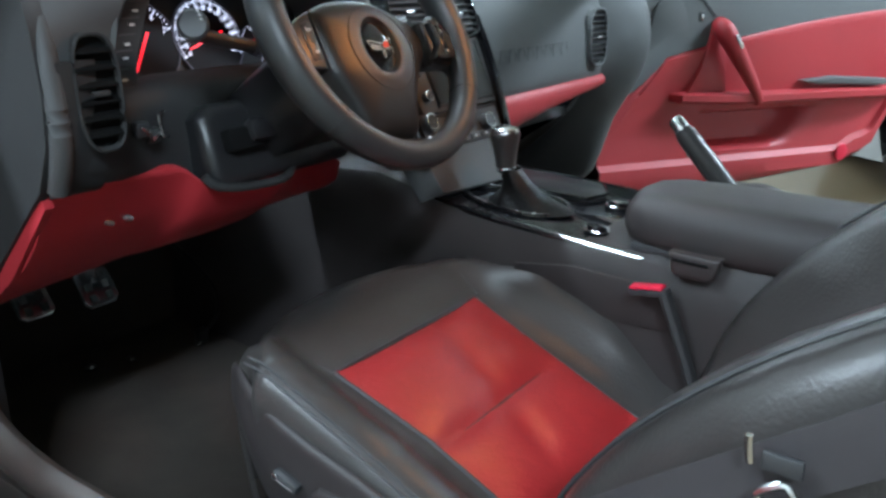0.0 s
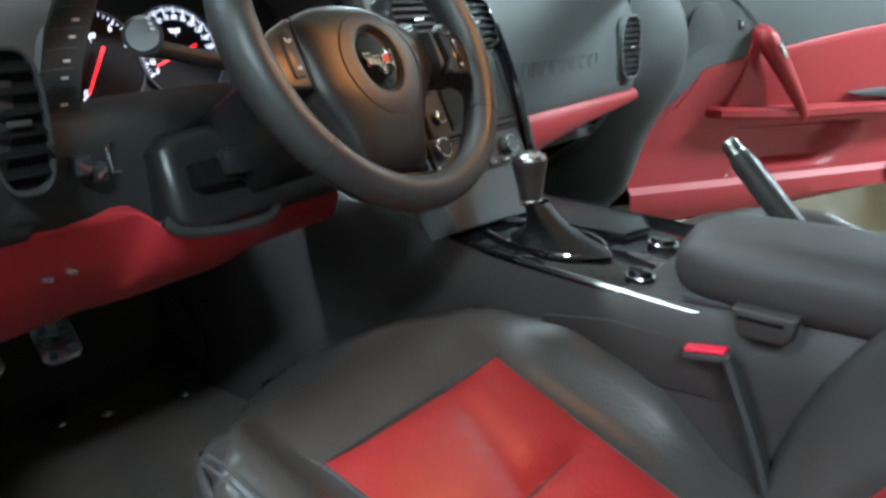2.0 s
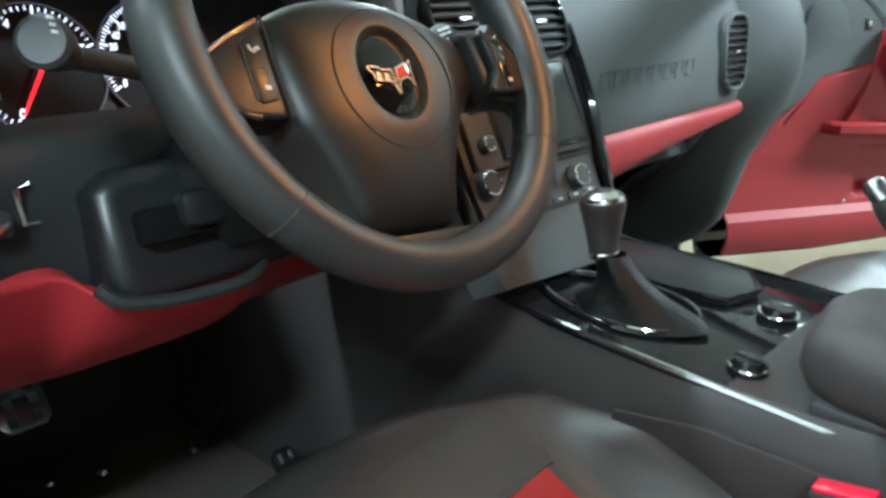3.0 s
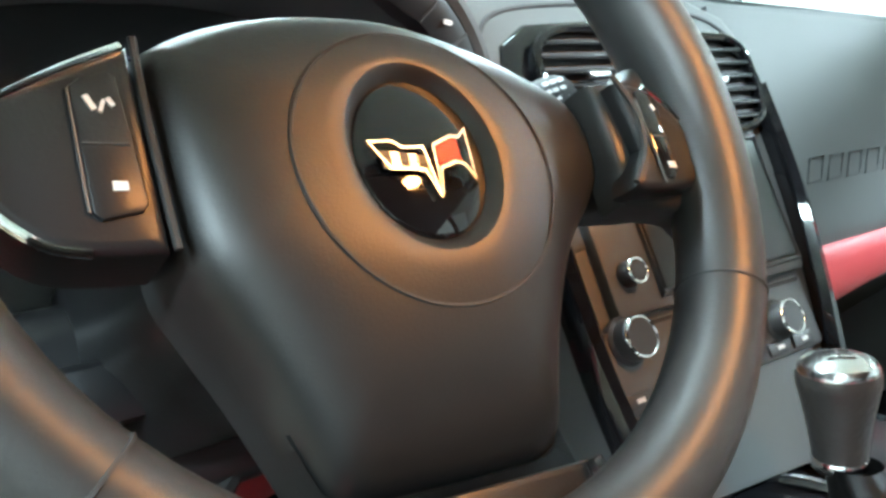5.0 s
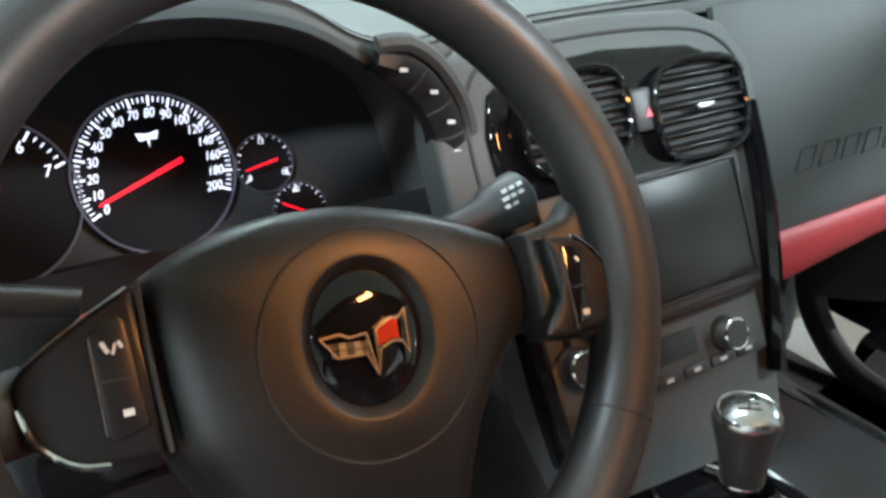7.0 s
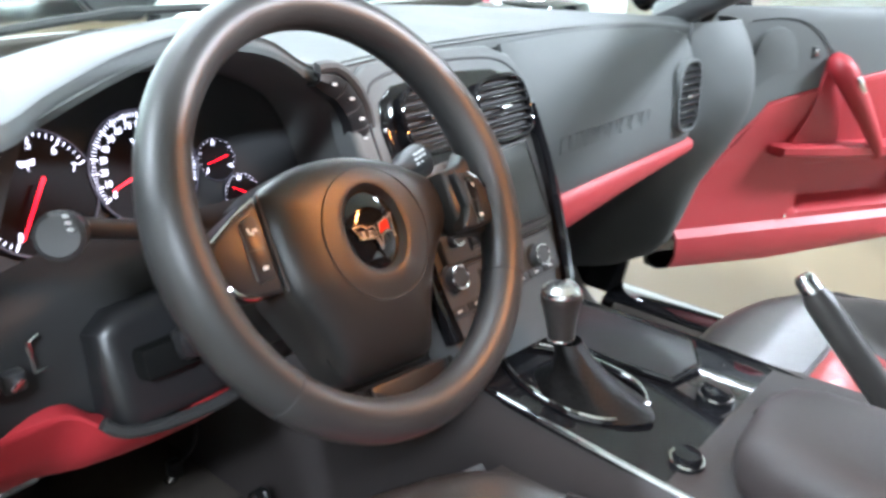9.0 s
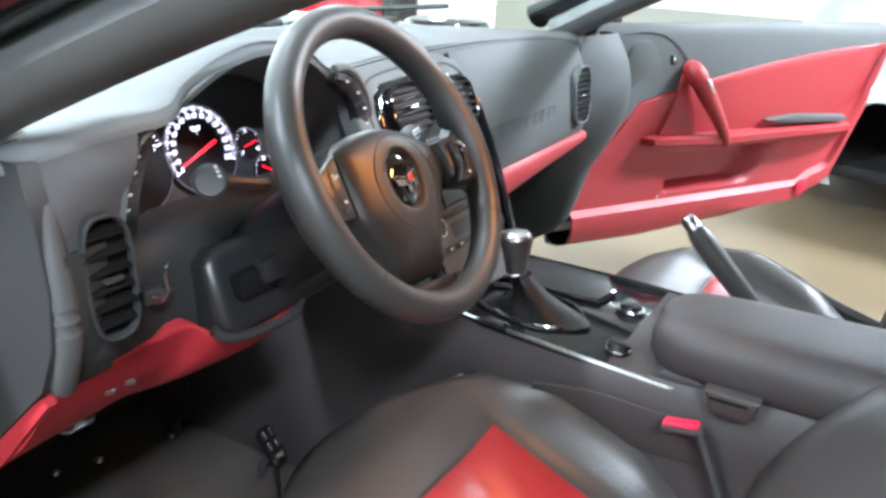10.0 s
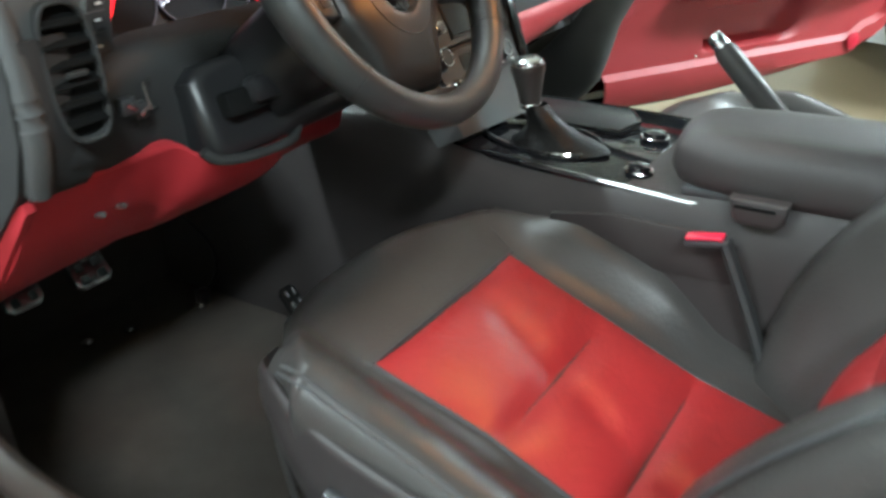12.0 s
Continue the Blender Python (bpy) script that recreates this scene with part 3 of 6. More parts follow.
part("corner_cap", rbox((-0.690, 0.182, 0.872), (0.034, 0.030, 0.014), 0.005, pose(0, 0, 0, 20, 0, 15)), SEAL, dash, "pale end cap of the dash edge")
# dark panel round the column
rows = []
for x in (-0.700, -0.655, -0.60, -0.56, -0.50, -0.40, -0.30, -0.22, -0.165):
    d = 0.0 if x > -0.53 else min(0.066, 0.065 * (-0.53 - x) / 0.12)
    lift = 0.032 * min(1.0, max(0.0, (-0.56 - x) / 0.06))
    rows.append(spl([(x, 0.250 - d * 1.6, 0.748), (x, 0.20 - d, 0.738), (x, 0.188 - d, 0.70), (x, 0.182 - d * 0.8, 0.65 + lift * 0.6), (x, 0.185 - d * 0.3, 0.618 + lift), (x, 0.23, 0.60 + lift)], 3))
part("column_surround", thick(loft(rows), 0.006), DULL, dash, "black plastic panel round the column")
part("column_bezel", prism([(-0.14, -0.04), (-0.125, -0.058), (0.10, -0.052), (0.135, -0.03), (0.14, 0.045), (0.11, 0.055), (-0.12, 0.05), (-0.14, 0.035)], 0.05, face_plane((-0.365, 0.150, 0.672), (1, 0, 0), (0, 0.3, 0.95)), 0.018, 4), SATIN, dash, "black moulded bezel under the column")
# solid block, coloured as the shade within a slot
part("bezel_slot", rbox((-0.450, 0.145, 0.674), (0.060, 0.024, 0.028), 0.005, pose(0, 0, 0, -17, 0, 0)), RECESS_SHADE, dash)
part("bezel_lever", rbox((-0.418, 0.136, 0.684), (0.066, 0.022, 0.030), 0.009, pose(0, 0, 0, -17, 0, 0)), SATIN, dash)
for k, (x, z) in enumerate(((-0.594, 0.706), (-0.570, 0.694))):
    part("switch_button", rbox((x, 0.146 + 0.015 * k, z), (0.017, 0.012, 0.017), 0.003), DARK, dash)
    part("switch_mark", rbox((x, 0.1385 + 0.015 * k, z), (0.012, 0.003, 0.0045), 0.0005, pose(0, 0, 0, 0, 35 - 70 * k, 0)), SILVER, dash)
part("switch_bracket", tube([(-0.541, 0.178, 0.715), (-0.551, 0.172, 0.715), (-0.549, 0.172, 0.688), (-0.537, 0.177, 0.685)], 0.0025, 6), SILVER, dash)
# red knee bolster with the dip under the column
KNEE = [(-0.708, 0.150, 0.652, 0.355, 0.470), (-0.66, 0.152, 0.655, 0.35, 0.478), (-0.58, 0.158, 0.653, 0.34, 0.488), (-0.535, 0.158, 0.648, 0.335, 0.495), (-0.505, 0.150, 0.625, 0.335, 0.497), (-0.45, 0.145, 0.615, 0.335, 0.500),
        (-0.385, 0.145, 0.613, 0.335, 0.503), (-0.345, 0.165, 0.622, 0.335, 0.506), (-0.29, 0.195, 0.622, 0.335, 0.510), (-0.22, 0.225, 0.605, 0.335, 0.516), (-0.155, 0.26, 0.575, 0.335, 0.522)]
k_rows = spl([Vector((k[0], k[1], k[2])) for k in KNEE], 4)
k_bot = spl([Vector((k[0], k[3], k[4])) for k in KNEE], 4)
rows = []
for a, b in zip(k_rows, k_bot):
    m1, m2 = a.lerp(b, 0.35) + Vector((0, -0.016, -0.016)), a.lerp(b, 0.75) + Vector((0, -0.012, -0.014))
    rows.append(spl([a + Vector((0, 0.02, 0.004)), a, a.lerp(b, 0.07) + Vector((0, -0.005, -0.006)), m1, m2, b, b + Vector((0, 0.02, 0.015))], 3))
part("knee_bolster", thick(loft(rows), 0.01), REDTRIM, dash, "red padded knee bolster")
part("knee_end", prism([(0.15, 0.65), (0.145, 0.642), (0.235, 0.545), (0.345, 0.458), (0.37, 0.472), (0.36, 0.485)], 0.012, face_plane((-0.703, 0, 0), (0, 1, 0), (0, 0, 1)) @ pose(0, 0, 0), 0.003), REDTRIM, dash)
part("knee_tip", rbox((-0.70, 0.36, 0.466), (0.035, 0.03, 0.012), 0.004), SEAL, dash)
for x in (-0.594, -0.619):
    part("screw", rbox((x, 0.190, 0.597), (0.015, 0.007, 0.009), 0.0033, pose(0, 0, 0, -20, 25, 0)), SILVER, dash)
part("column_gasket", tube(spl([(-0.515, 0.146, 0.636), (-0.498, 0.140, 0.622), (-0.45, 0.136, 0.614), (-0.39, 0.137, 0.614), (-0.365, 0.150, 0.628)], 5), 0.006, 8), RUBBER, dash, "black edge trim under the column")

# instrument cluster
cluster = thing("instrument_cluster", (-0.36, 0.31, 0.78), "lit instrument cluster with white figures and red needles", "gauges")
front = spl([(-0.652, 0.140, 0.69), (-0.648, 0.130, 0.74), (-0.633, 0.128, 0.795), (-0.610, 0.132, 0.855), (-0.53, 0.158, 0.880), (-0.43, 0.193, 0.902), (-0.36, 0.198, 0.912), (-0.29, 0.198, 0.900), (-0.24, 0.203, 0.872), (-0.195, 0.212, 0.835), (-0.165, 0.205, 0.78), (-0.155, 0.195, 0.71)], 4)
back = spl([(-0.565, 0.285, 0.69), (-0.562, 0.30, 0.74), (-0.56, 0.315, 0.79), (-0.555, 0.325, 0.83), (-0.50, 0.335, 0.85), (-0.43, 0.342, 0.865), (-0.36, 0.344, 0.87), (-0.29, 0.343, 0.867), (-0.24, 0.338, 0.855), (-0.19, 0.328, 0.825), (-0.17, 0.31, 0.77), (-0.165, 0.29, 0.70)], 4)
part("hood_lining", thick(loft([front, [a.lerp(b, 0.5) + Vector((0, 0, 0.006)) for a, b in zip(front, back)], back]), 0.005), HOOD, cluster, "matt dark grey hood lining")
GM = face_plane((-0.358, 0.3165, 0.777), (1, 0, 0), (0, 0.34, 0.94))
part("face_panel", prism([(-0.22, -0.095), (0.205, -0.095), (0.205, 0.01), (0.17, 0.07), (0.10, 0.095), (-0.10, 0.095), (-0.185, 0.07), (-0.22, 0.0)], 0.01, GM @ Matrix.Translation((0, 0, -0.002))), LINING, cluster)


SLANT = Matrix(((0.78, 0.16, 0, 0), (0, 0.92, 0, 0), (0, 0, 1, 0), (0, 0, 0, 1)))


def gauge(name, cx, cy, r, a0, a1, figures, minor, needle, size, tail=0.35):
    """A dial: face, ring, ticks, figures and a needle; angles from the right, anticlockwise."""
    m = GM @ Matrix.Translation((cx, cy, 0))
    d = part(name, lathe([(0.0005, 0.002), (r * 0.99, 0.002), (r, 0.003), (r * 1.03, 0.003), (r * 1.04, 0)], m, 40), DIAL, cluster)
    part("rim", tube([on(m, x, y, 0.003) for x, y in ring_pts(r * 1.03, r * 1.03, 48)], r * 0.018, 6, close=True), LITDIM, d)
    n = (len(figures) - 1) * minor
    for k in range(n + 1):
        a = radians(a0 + (a1 - a0) * k / n)
        big = k % minor == 0
        t = m @ Matrix.Rotation(a, 4, "Z") @ Matrix.Translation((r * (0.925 if big else 0.945), 0, 0.003))
        part("tick", rbox((0, 0, 0), (r * (0.13 if big else 0.07), r * (0.026 if big else 0.014), 0.0006), 0, t), LIT, d)
    for k, f in enumerate(figures):
        if f:
            a = radians(a0 + (a1 - a0) * k / (len(figures) - 1))
            words(f, size, m @ Matrix.Translation((r * 0.77 * math.cos(a), r * 0.77 * math.sin(a), 0.003)) @ SLANT, LIT, "figure", d)
    a = radians(needle)
    t = m @ Matrix.Rotation(a, 4, "Z") @ Matrix.Translation((0, 0, 0.012))
    part("needle", prism([(-r * tail, -r * 0.030), (-r * tail, r * 0.030), (r * 0.8, r * 0.017), (r * 0.85, 0), (r * 0.8, -r * 0.017)], 0.001, t), NEEDLE, d, "glowing red needle")
    return d


gauge("speedometer", 0.002, 0.0, 0.056, 206, -24, ["0", "10", "20", "30", "40", "50", "60", "70", "80", "90", "100", "120", "140", "160", "180", "200"], 4, 199, 0.0102)
gauge("tachometer", -0.108, 0.0, 0.056, 236, 20, ["0", "1", "2", "3", "4", "5", "6", "7"], 5, 236, 0.0125, 0.25)
gauge("small_gauge", 0.083, -0.008, 0.022, 215, -35, ["8", "", "13", "", "18"], 4, 190, 0.007)
gauge("small_gauge", 0.103, -0.05, 0.022, 200, -20, ["", "", "60", "", ""], 4, 150, 0.007)
for cx in (0.002, -0.108):
    fm = GM @ Matrix.Translation((cx, 0.026, 0.0035))
    part("flag_mark", prism([(-0.008, 0.004), (0, 0.0025), (0.008, 0.004), (0.006, -0.002), (0.001, -0.001), (0, -0.007), (-0.001, -0.001), (-0.006, -0.002)], 0.0004, fm), LIT, cluster, "small plain winged mark")
part("message_panel", rbox((0, 0, 0), (0.058, 0.012, 0.001), 0, GM @ Matrix.Translation((-0.052, -0.058, 0.002))), DIAL, cluster, "dim message display")
# button strips either side of the dials
trip = spl([(-0.236, 0.190, 0.867), (-0.208, 0.187, 0.853), (-0.189, 0.185, 0.827), (-0.182, 0.184, 0.80), (-0.179, 0.183, 0.772), (-0.178, 0.182, 0.735)], 5)
rows, across = [], []
for k, q in enumerate(trip):
    d = (trip[min(k + 1, len(trip) - 1)] - trip[max(k - 1, 0)]).normalized()
    o = Vector((-d.z, 0, d.x)) * (0.0105 if k > 2 else 0.006 + 0.0015 * k)
    across.append(o)
    rows.append([q - o * 1.25 + Vector((0, 0.016, 0)), q - o + Vector((0, 0.004, 0)), q + Vector((0, -0.001, 0)), q + o + Vector((0, 0.001, 0)), q + o * 1.2 + Vector((0, 0.010, 0))])
part("trip_strip", thick(loft(rows), 0.004), SATIN, cluster, "curved black button strip")
for k in range(3, len(trip) - 2, 4):
    q, o = trip[k], across[k]
    part("button_mark", rbox(q + o * 0.15 + Vector((0, -0.0012, 0)), (0.006, 0.001, 0.0026), 0, pose(0, 0, 0, 0, 10, 0)), ICON, cluster)
    q, o = trip[k + 2], across[k + 2]
    part("button_gap", tube([q - o + Vector((0, 0.0035, 0)), q + Vector((0, -0.0014, 0)), q + o + Vector((0, 0.0006, 0))], 0.0009, 5), LINING, cluster)
edge_line = [q + o * 1.75 + Vector((0, 0.008, 0)) for q, o in zip(trip, across)]
part("strip_bezel", tube(edge_line, 0.0065, 8), PANEL, cluster)
side = spl([(-0.535, 0.20, 0.872), (-0.542, 0.20, 0.851), (-0.553, 0.20, 0.828), (-0.559, 0.20, 0.813), (-0.567, 0.20, 0.792), (-0.571, 0.20, 0.777), (-0.575, 0.20, 0.753), (-0.578, 0.20, 0.725)], 2)
part("side_strip", thick(loft([[q + Vector(o) for o in ((-0.062, -0.066, 0.004), (-0.046, -0.030, 0.002), (-0.028, -0.006, 0), (-0.012, -0.001, 0), (0.010, 0.002, 0), (0.019, 0.007, 0), (0.024, 0.035, 0), (0.026, 0.09, 0))] for q in side]), 0.004), DULL, cluster, "curved black switch strip")
for k in range(2, 14, 2):
    sb = pose(0, 0, 0, 0, 0, 6)
    part("button_mark", rbox(side[k] + Vector((0.000, -0.0055, 0)), (0.007, 0.001, 0.0024), 0, sb), ICON, cluster)
    part("button_gap", tube([side[k + 1] + Vector((-0.027, -0.0095, 0.0)), side[k + 1] + Vector((-0.012, -0.0048, 0)), side[k + 1] + Vector((0.010, -0.0020, 0))], 0.0010, 5), LINING, cluster)

# ---------- centre stack ----------
SM = face_plane((-0.038, 0.10, 0.64), (1, 0, 0), (0, 0.45, 0.89))
stack = thing("centre_stack", (-0.03, 0.12, 0.66), "black centre stack with vents, radio screen and climate knobs", "centre stack")
part("stack_panel", prism([(-0.104, -0.098), (0.104, -0.112), (0.126, 0.02), (0.140, 0.14), (-0.132, 0.14), (-0.124, 0.05), (-0.120, -0.03)], 0.05, SM @ Matrix.Translation((0, 0, -0.002)), 0.004), STACK, stack)
bez = [(-0.117, 0.12), (-0.119, 0.185), (-0.110, 0.214), (-0.085, 0.229), (0.0, 0.234), (0.09, 0.227), (0.124, 0.213), (0.140, 0.192), (0.139, 0.165), (0.124, 0.137), (0.075, 0.127), (0.03, 0.126), (-0.05, 0.128), (-0.1, 0.120)]
part("vent_bezel", prism(bez, 0.02, SM @ Matrix.Translation((0, 0, 0.005)), 0.007, 3), GLOSS, stack, "piano black vent surround")
lip_line = spl([on(SM, -0.130, 0.10, -0.001), on(SM, -0.132, 0.185, -0.001), on(SM, -0.123, 0.222, -0.001), on(SM, -0.093, 0.241, -0.001), on(SM, 0.0, 0.2465, -0.001), on(SM, 0.094, 0.240, -0.001), on(SM, 0.133, 0.224, -0.001), on(SM, 0.151, 0.197, -0.001)], 5)
part("lip_groove", tube(lip_line, 0.0019, 6), LINING, stack, "dark groove round the vent surround")
slat_vent("centre_vent", SM @ Matrix.Translation((-0.046, 0.183, 0.004)), 0.100, 0.074, 6, stack, GLOSS, 0.12)
slat_vent("centre_vent", SM @ Matrix.Translation((0.080, 0.174, 0.004)), 0.100, 0.078, 6, stack, GLOSS, 0.10)
part("vent_lip", prism([(-0.160, 0.06), (-0.158, 0.19), (-0.150, 0.235), (-0.11, 0.258), (0.0, 0.2625), (0.10, 0.257), (0.142, 0.240), (0.163, 0.205), (0.160, 0.10)], 0.03, SM @ Matrix.Translation((0, 0, -0.001)), 0.007, 3), DASH, stack, "grey moulded lip round the vents")
part("hazard_switch", rbox((0, 0, 0), (0.022, 0.034, 0.008), 0.003, SM @ Matrix.Translation((0.021, 0.181, 0.008))), DARK, stack)
part("hazard_mark", prism([(-0.0042, -0.0036), (0.0042, -0.0036), (0, 0.0042)], 0.001, SM @ Matrix.Translation((0.0235, 0.178, 0.0128))), BUCKLE, stack, "small red triangle")
radio = part("radio", rbox((0, 0, 0), (0.205, 0.112, 0.012), 0.004, SM @ Matrix.Translation((0.008, 0.078, 0.001))), STACK, stack)
part("screen", rbox((0, 0, 0), (0.150, 0.092, 0.003), 0.001, SM @ Matrix.Translation((0.026, 0.080, 0.0085))), SCREEN, radio, "dark switched-off screen")
part("screen_frame", tube([on(SM, x, y, 0.008) for x, y in ((-0.052, 0.031), (0.104, 0.031), (0.104, 0.129), (-0.052, 0.129))], 0.0025, 6, close=True), DARK, radio)
part("radio_button", rbox((0, 0, 0), (0.016, 0.030, 0.006), 0.002, SM @ Matrix.Translation((-0.074, 0.098, 0.008))), DARK, radio)
part("radio_button", rbox((0, 0, 0), (0.012, 0.012, 0.001), 0.0, SM @ Matrix.Translation((-0.074, 0.098, 0.0115))), ICON, radio)


def knob(cx, cy, r, parent, name="knob"):
    k = part(name, lathe([(r * 1.1, 0), (r * 1.1, 0.003), (r * 0.95, 0.005), (r * 0.9, 0.0135), (r * 0.8, 0.016), (0.0005, 0.016)], SM @ Matrix.Translation((cx, cy, 0.002)), 24), DARK, parent)
    part("knob_rim", tube([on(SM, cx + x, cy + y, 0.0172) for x, y in ring_pts(r * 0.86, r * 0.86, 24)], 0.0011, 6, close=True), CHROME, k, "thin chrome ring")
    return k


knob(-0.077, 0.049, 0.009, radio, "tuning_knob")
clim = part("climate_panel", rbox((0, 0, 0), (0.225, 0.052, 0.008), 0.003, SM @ Matrix.Translation((-0.010, -0.008, 0.0))), STACK, stack)
part("panel_slot", rbox((0, 0, 0), (0.21, 0.003, 0.004), 0, SM @ Matrix.Translation((-0.008, 0.016, 0.003))), LINING, stack)
knob(-0.093, 0.0095, 0.0145, clim, "climate_knob")
knob(0.0565, -0.0085, 0.0140, clim, "climate_knob")
part("climate_display", rbox((0, 0, 0), (0.075, 0.022, 0.002), 0.001, SM @ Matrix.Translation((-0.012, -0.004, 0.004))), SCREEN, clim)
for k in range(7):
    part("climate_button", rbox((0, 0, 0), (0.026, 0.010, 0.006), 0.002, SM @ Matrix.Translation((-0.100 + 0.0295 * k, -0.0265, 0.0030))), DARK, stack)
    part("button_mark", rbox((0, 0, 0), (0.007, 0.0028, 0.001), 0, SM @ Matrix.Translation((-0.100 + 0.0295 * k, -0.0265, 0.0062))), ICON, stack)
for sg in (-1, 1):
    cs = spl([on(SM, sg * 0.133 + 0.006, 0.13 if sg < 0 else 0.17, 0.003), on(SM, sg * 0.130 + 0.004, 0.08, 0.004), on(SM, sg * 0.122 - 0.002, 0.0, 0.003), on(SM, sg * 0.112 - 0.006, -0.055, 0.002)], 5)
    part("side_trim", tube(cs, 0.008, 8, flat=1.6), GLOSS, stack, "glossy black trim strip")

# ---------- centre console ----------
console = thing("centre_console", (0, -0.1, 0.4), "charcoal centre console with glossy black top plate", "console")
rows = []
for y, zt, wl, wr in ((0.73, 0.52, 0.135, 0.135), (0.20, 0.56, 0.135, 0.135), (0.12, 0.545, 0.135, 0.14), (0.02, 0.525, 0.138, 0.155), (-0.12, 0.52, 0.138, 0.175), (-0.25, 0.522, 0.138, 0.18), (-0.5, 0.535, 0.14, 0.18), (-0.9, 0.55, 0.145, 0.18)):
    rows.append([Vector(p) for p in ((-wl - 0.025, y, 0.17), (-wl - 0.02, y, 0.36), (-wl - 0.012, y, zt - 0.07), (-wl - 0.004, y, zt - 0.012), (-wl + 0.008, y, zt), (wr - 0.008, y, zt), (wr + 0.004, y, zt - 0.012), (wr + 0.012, y, zt - 0.07), (wr + 0.02, y, 0.36), (wr + 0.025, y, 0.17))])
part("console_body", loft(rows, close_v=True, caps=True), GREYHIDE, console, "charcoal vinyl console side")
top = spl([(-0.134, -0.265, 0), (-0.134, -0.1, 0), (-0.130, 0.04, 0), (-0.118, 0.115, 0), (-0.075, 0.15, 0), (0.075, 0.15, 0), (0.122, 0.115, 0), (0.140, 0.03, 0), (0.158, -0.1, 0), (0.160, -0.265, 0)], 4)
slope = Matrix(((1, 0, 0, 0), (0, 1, 0, 0), (0, 0.06, 1, 0.531), (0, 0, 0, 1)))
part("top_plate", prism([(q.x, q.y) for q in top][::-1], 0.03, slope, 0.005), GLOSS, console, "piano black console top")
# one black edge; its left run is silver to paint in the glint
part("plate_edge", tube([slope @ q + Vector((0, 0, -0.001)) for q in top[:7]], 0.0035, 6), SILVER, console, "silver run for the bright line on the plate edge")
part("plate_edge", tube([slope @ q + Vector((0, 0, -0.001)) for q in top[6:]], 0.0038, 8), GLOSS, console)
bc = Vector((-0.05, -0.030))
ring = [slope @ Vector((bc.x + x * 0.056, bc.y + y * 0.088 + 0.018 * y * y, 0.003)) for x, y in ring_pts(1, 1, 36)]
part("boot_ring", tube(ring, 0.0045, 8, close=True), GLOSS, console)
# chrome line laid on the black ring as its highlight
part("ring_highlight", tube([p + Vector((0, 0, 0.004)) for p in ring], 0.0014, 6, close=True), CHROME, console, "chrome line for the highlight on the boot ring")
tray = [(0.015, 0.085), (0.055, 0.10), (0.110, 0.095), (0.128, 0.02), (0.135, -0.075), (0.09, -0.105), (0.035, -0.095), (0.02, -0.03)]
part("ashtray_lid", prism(tray, 0.01, slope @ Matrix.Translation((0, 0, 0.0065)), 0.003), SATIN, console, "satin black lid")
part("lid_edge", tube([slope @ Vector((x, y, 0.005)) for x, y in tray], 0.0032, 8, close=True), GLOSS, console)
for x, y, r in ((0.045, -0.145, 0.017), (-0.088, -0.172, 0.015)):
    b = part("console_button", lathe([(r * 1.2, 0), (r * 1.2, 0.004), (r, 0.006), (r * 0.9, 0.013), (0.0005, 0.014)], slope @ Matrix.Translation((x, y, 0)), 36), GLOSS, console)
    part("button_rim", tube([slope @ Vector((x + dx, y + dy, 0.006)) for dx, dy in ring_pts(r * 1.12, r * 1.12, 36)], 0.0014, 6, close=True), CHROME, b)
# thin bar in the shade colour instead of a cut slot
part("latch_slot", rbox((-0.1625, -0.335, 0.5335), (0.003, 0.046, 0.004), 0.001), RECESS_SHADE, console)
part("bin_latch", prism([(-0.033, 0.014), (0.033, 0.014), (0.029, -0.010), (0.022, -0.017), (-0.020, -0.017), (-0.027, -0.010)], 0.02, face_plane((-0.1625, -0.338, 0.528), (0, -1, 0), (0, 0, 1)), 0.005, 3), GREYHIDE, console, "small latch box under the armrest")
part("side_pocket", prism([(-0.20, 0.0), (-0.19, 0.035), (-0.10, 0.05), (0.02, 0.048), (0.05, 0.04), (0.05, -0.01), (-0.05, -0.015)], 0.004, face_plane((-0.1565, -0.27, 0.44), (0, -1, 0), (0, 0.0, 1)) @ Matrix.Translation((0, 0, -0.0005)), 0.002), GREYHIDE, console, "faint recessed console side panel")

shifter = thing("gear_shifter", (-0.045, -0.01, 0.53), "gear lever with leather boot and polished metal knob top", "gear lever")
foot, tip = Vector((-0.056, -0.022, 0.53)), Vector((-0.050, 0.034, 0.638))
ax = (tip - foot + Vector((-0.012, -0.050, 0))).normalized()
rows = []
for f, sx, sy in ((0.0, 0.046, 0.072), (0.05, 0.042, 0.062), (0.12, 0.035, 0.047), (0.22, 0.026, 0.033), (0.34, 0.019, 0.0225), (0.5, 0.0155, 0.0165)):
    c = foot.lerp(tip, f)
    rows.append([c + Vector((sx * math.cos(a) * (1 + 0.07 * math.sin(5 * a + 9 * f)), sy * math.sin(a) * (1 + 0.06 * math.cos(4 * a + 7 * f)) - 0.02 * (1 - f), 0)) for a in [2 * math.pi * k / 36 for k in range(36)]])
part("boot", loft(rows, close_v=True), BOOT, shifter, "creased black leather boot")
KM = Matrix.Translation(foot.lerp(tip, 0.45)) @ ax.to_track_quat("Z", "Y").to_matrix().to_4x4()
part("collar", lathe([(0.0148, 0), (0.0160, 0.003), (0.0160, 0.007), (0.0139, 0.010)], KM, 24), CHROME, shifter, "chrome collar")
part("knob", lathe([(0.0152, 0.004), (0.0160, 0.014), (0.0184, 0.030), (0.0215, 0.045), (0.0234, 0.054), (0.0234, 0.059), (0.0217, 0.063)], KM, 28), LEATHER, shifter)
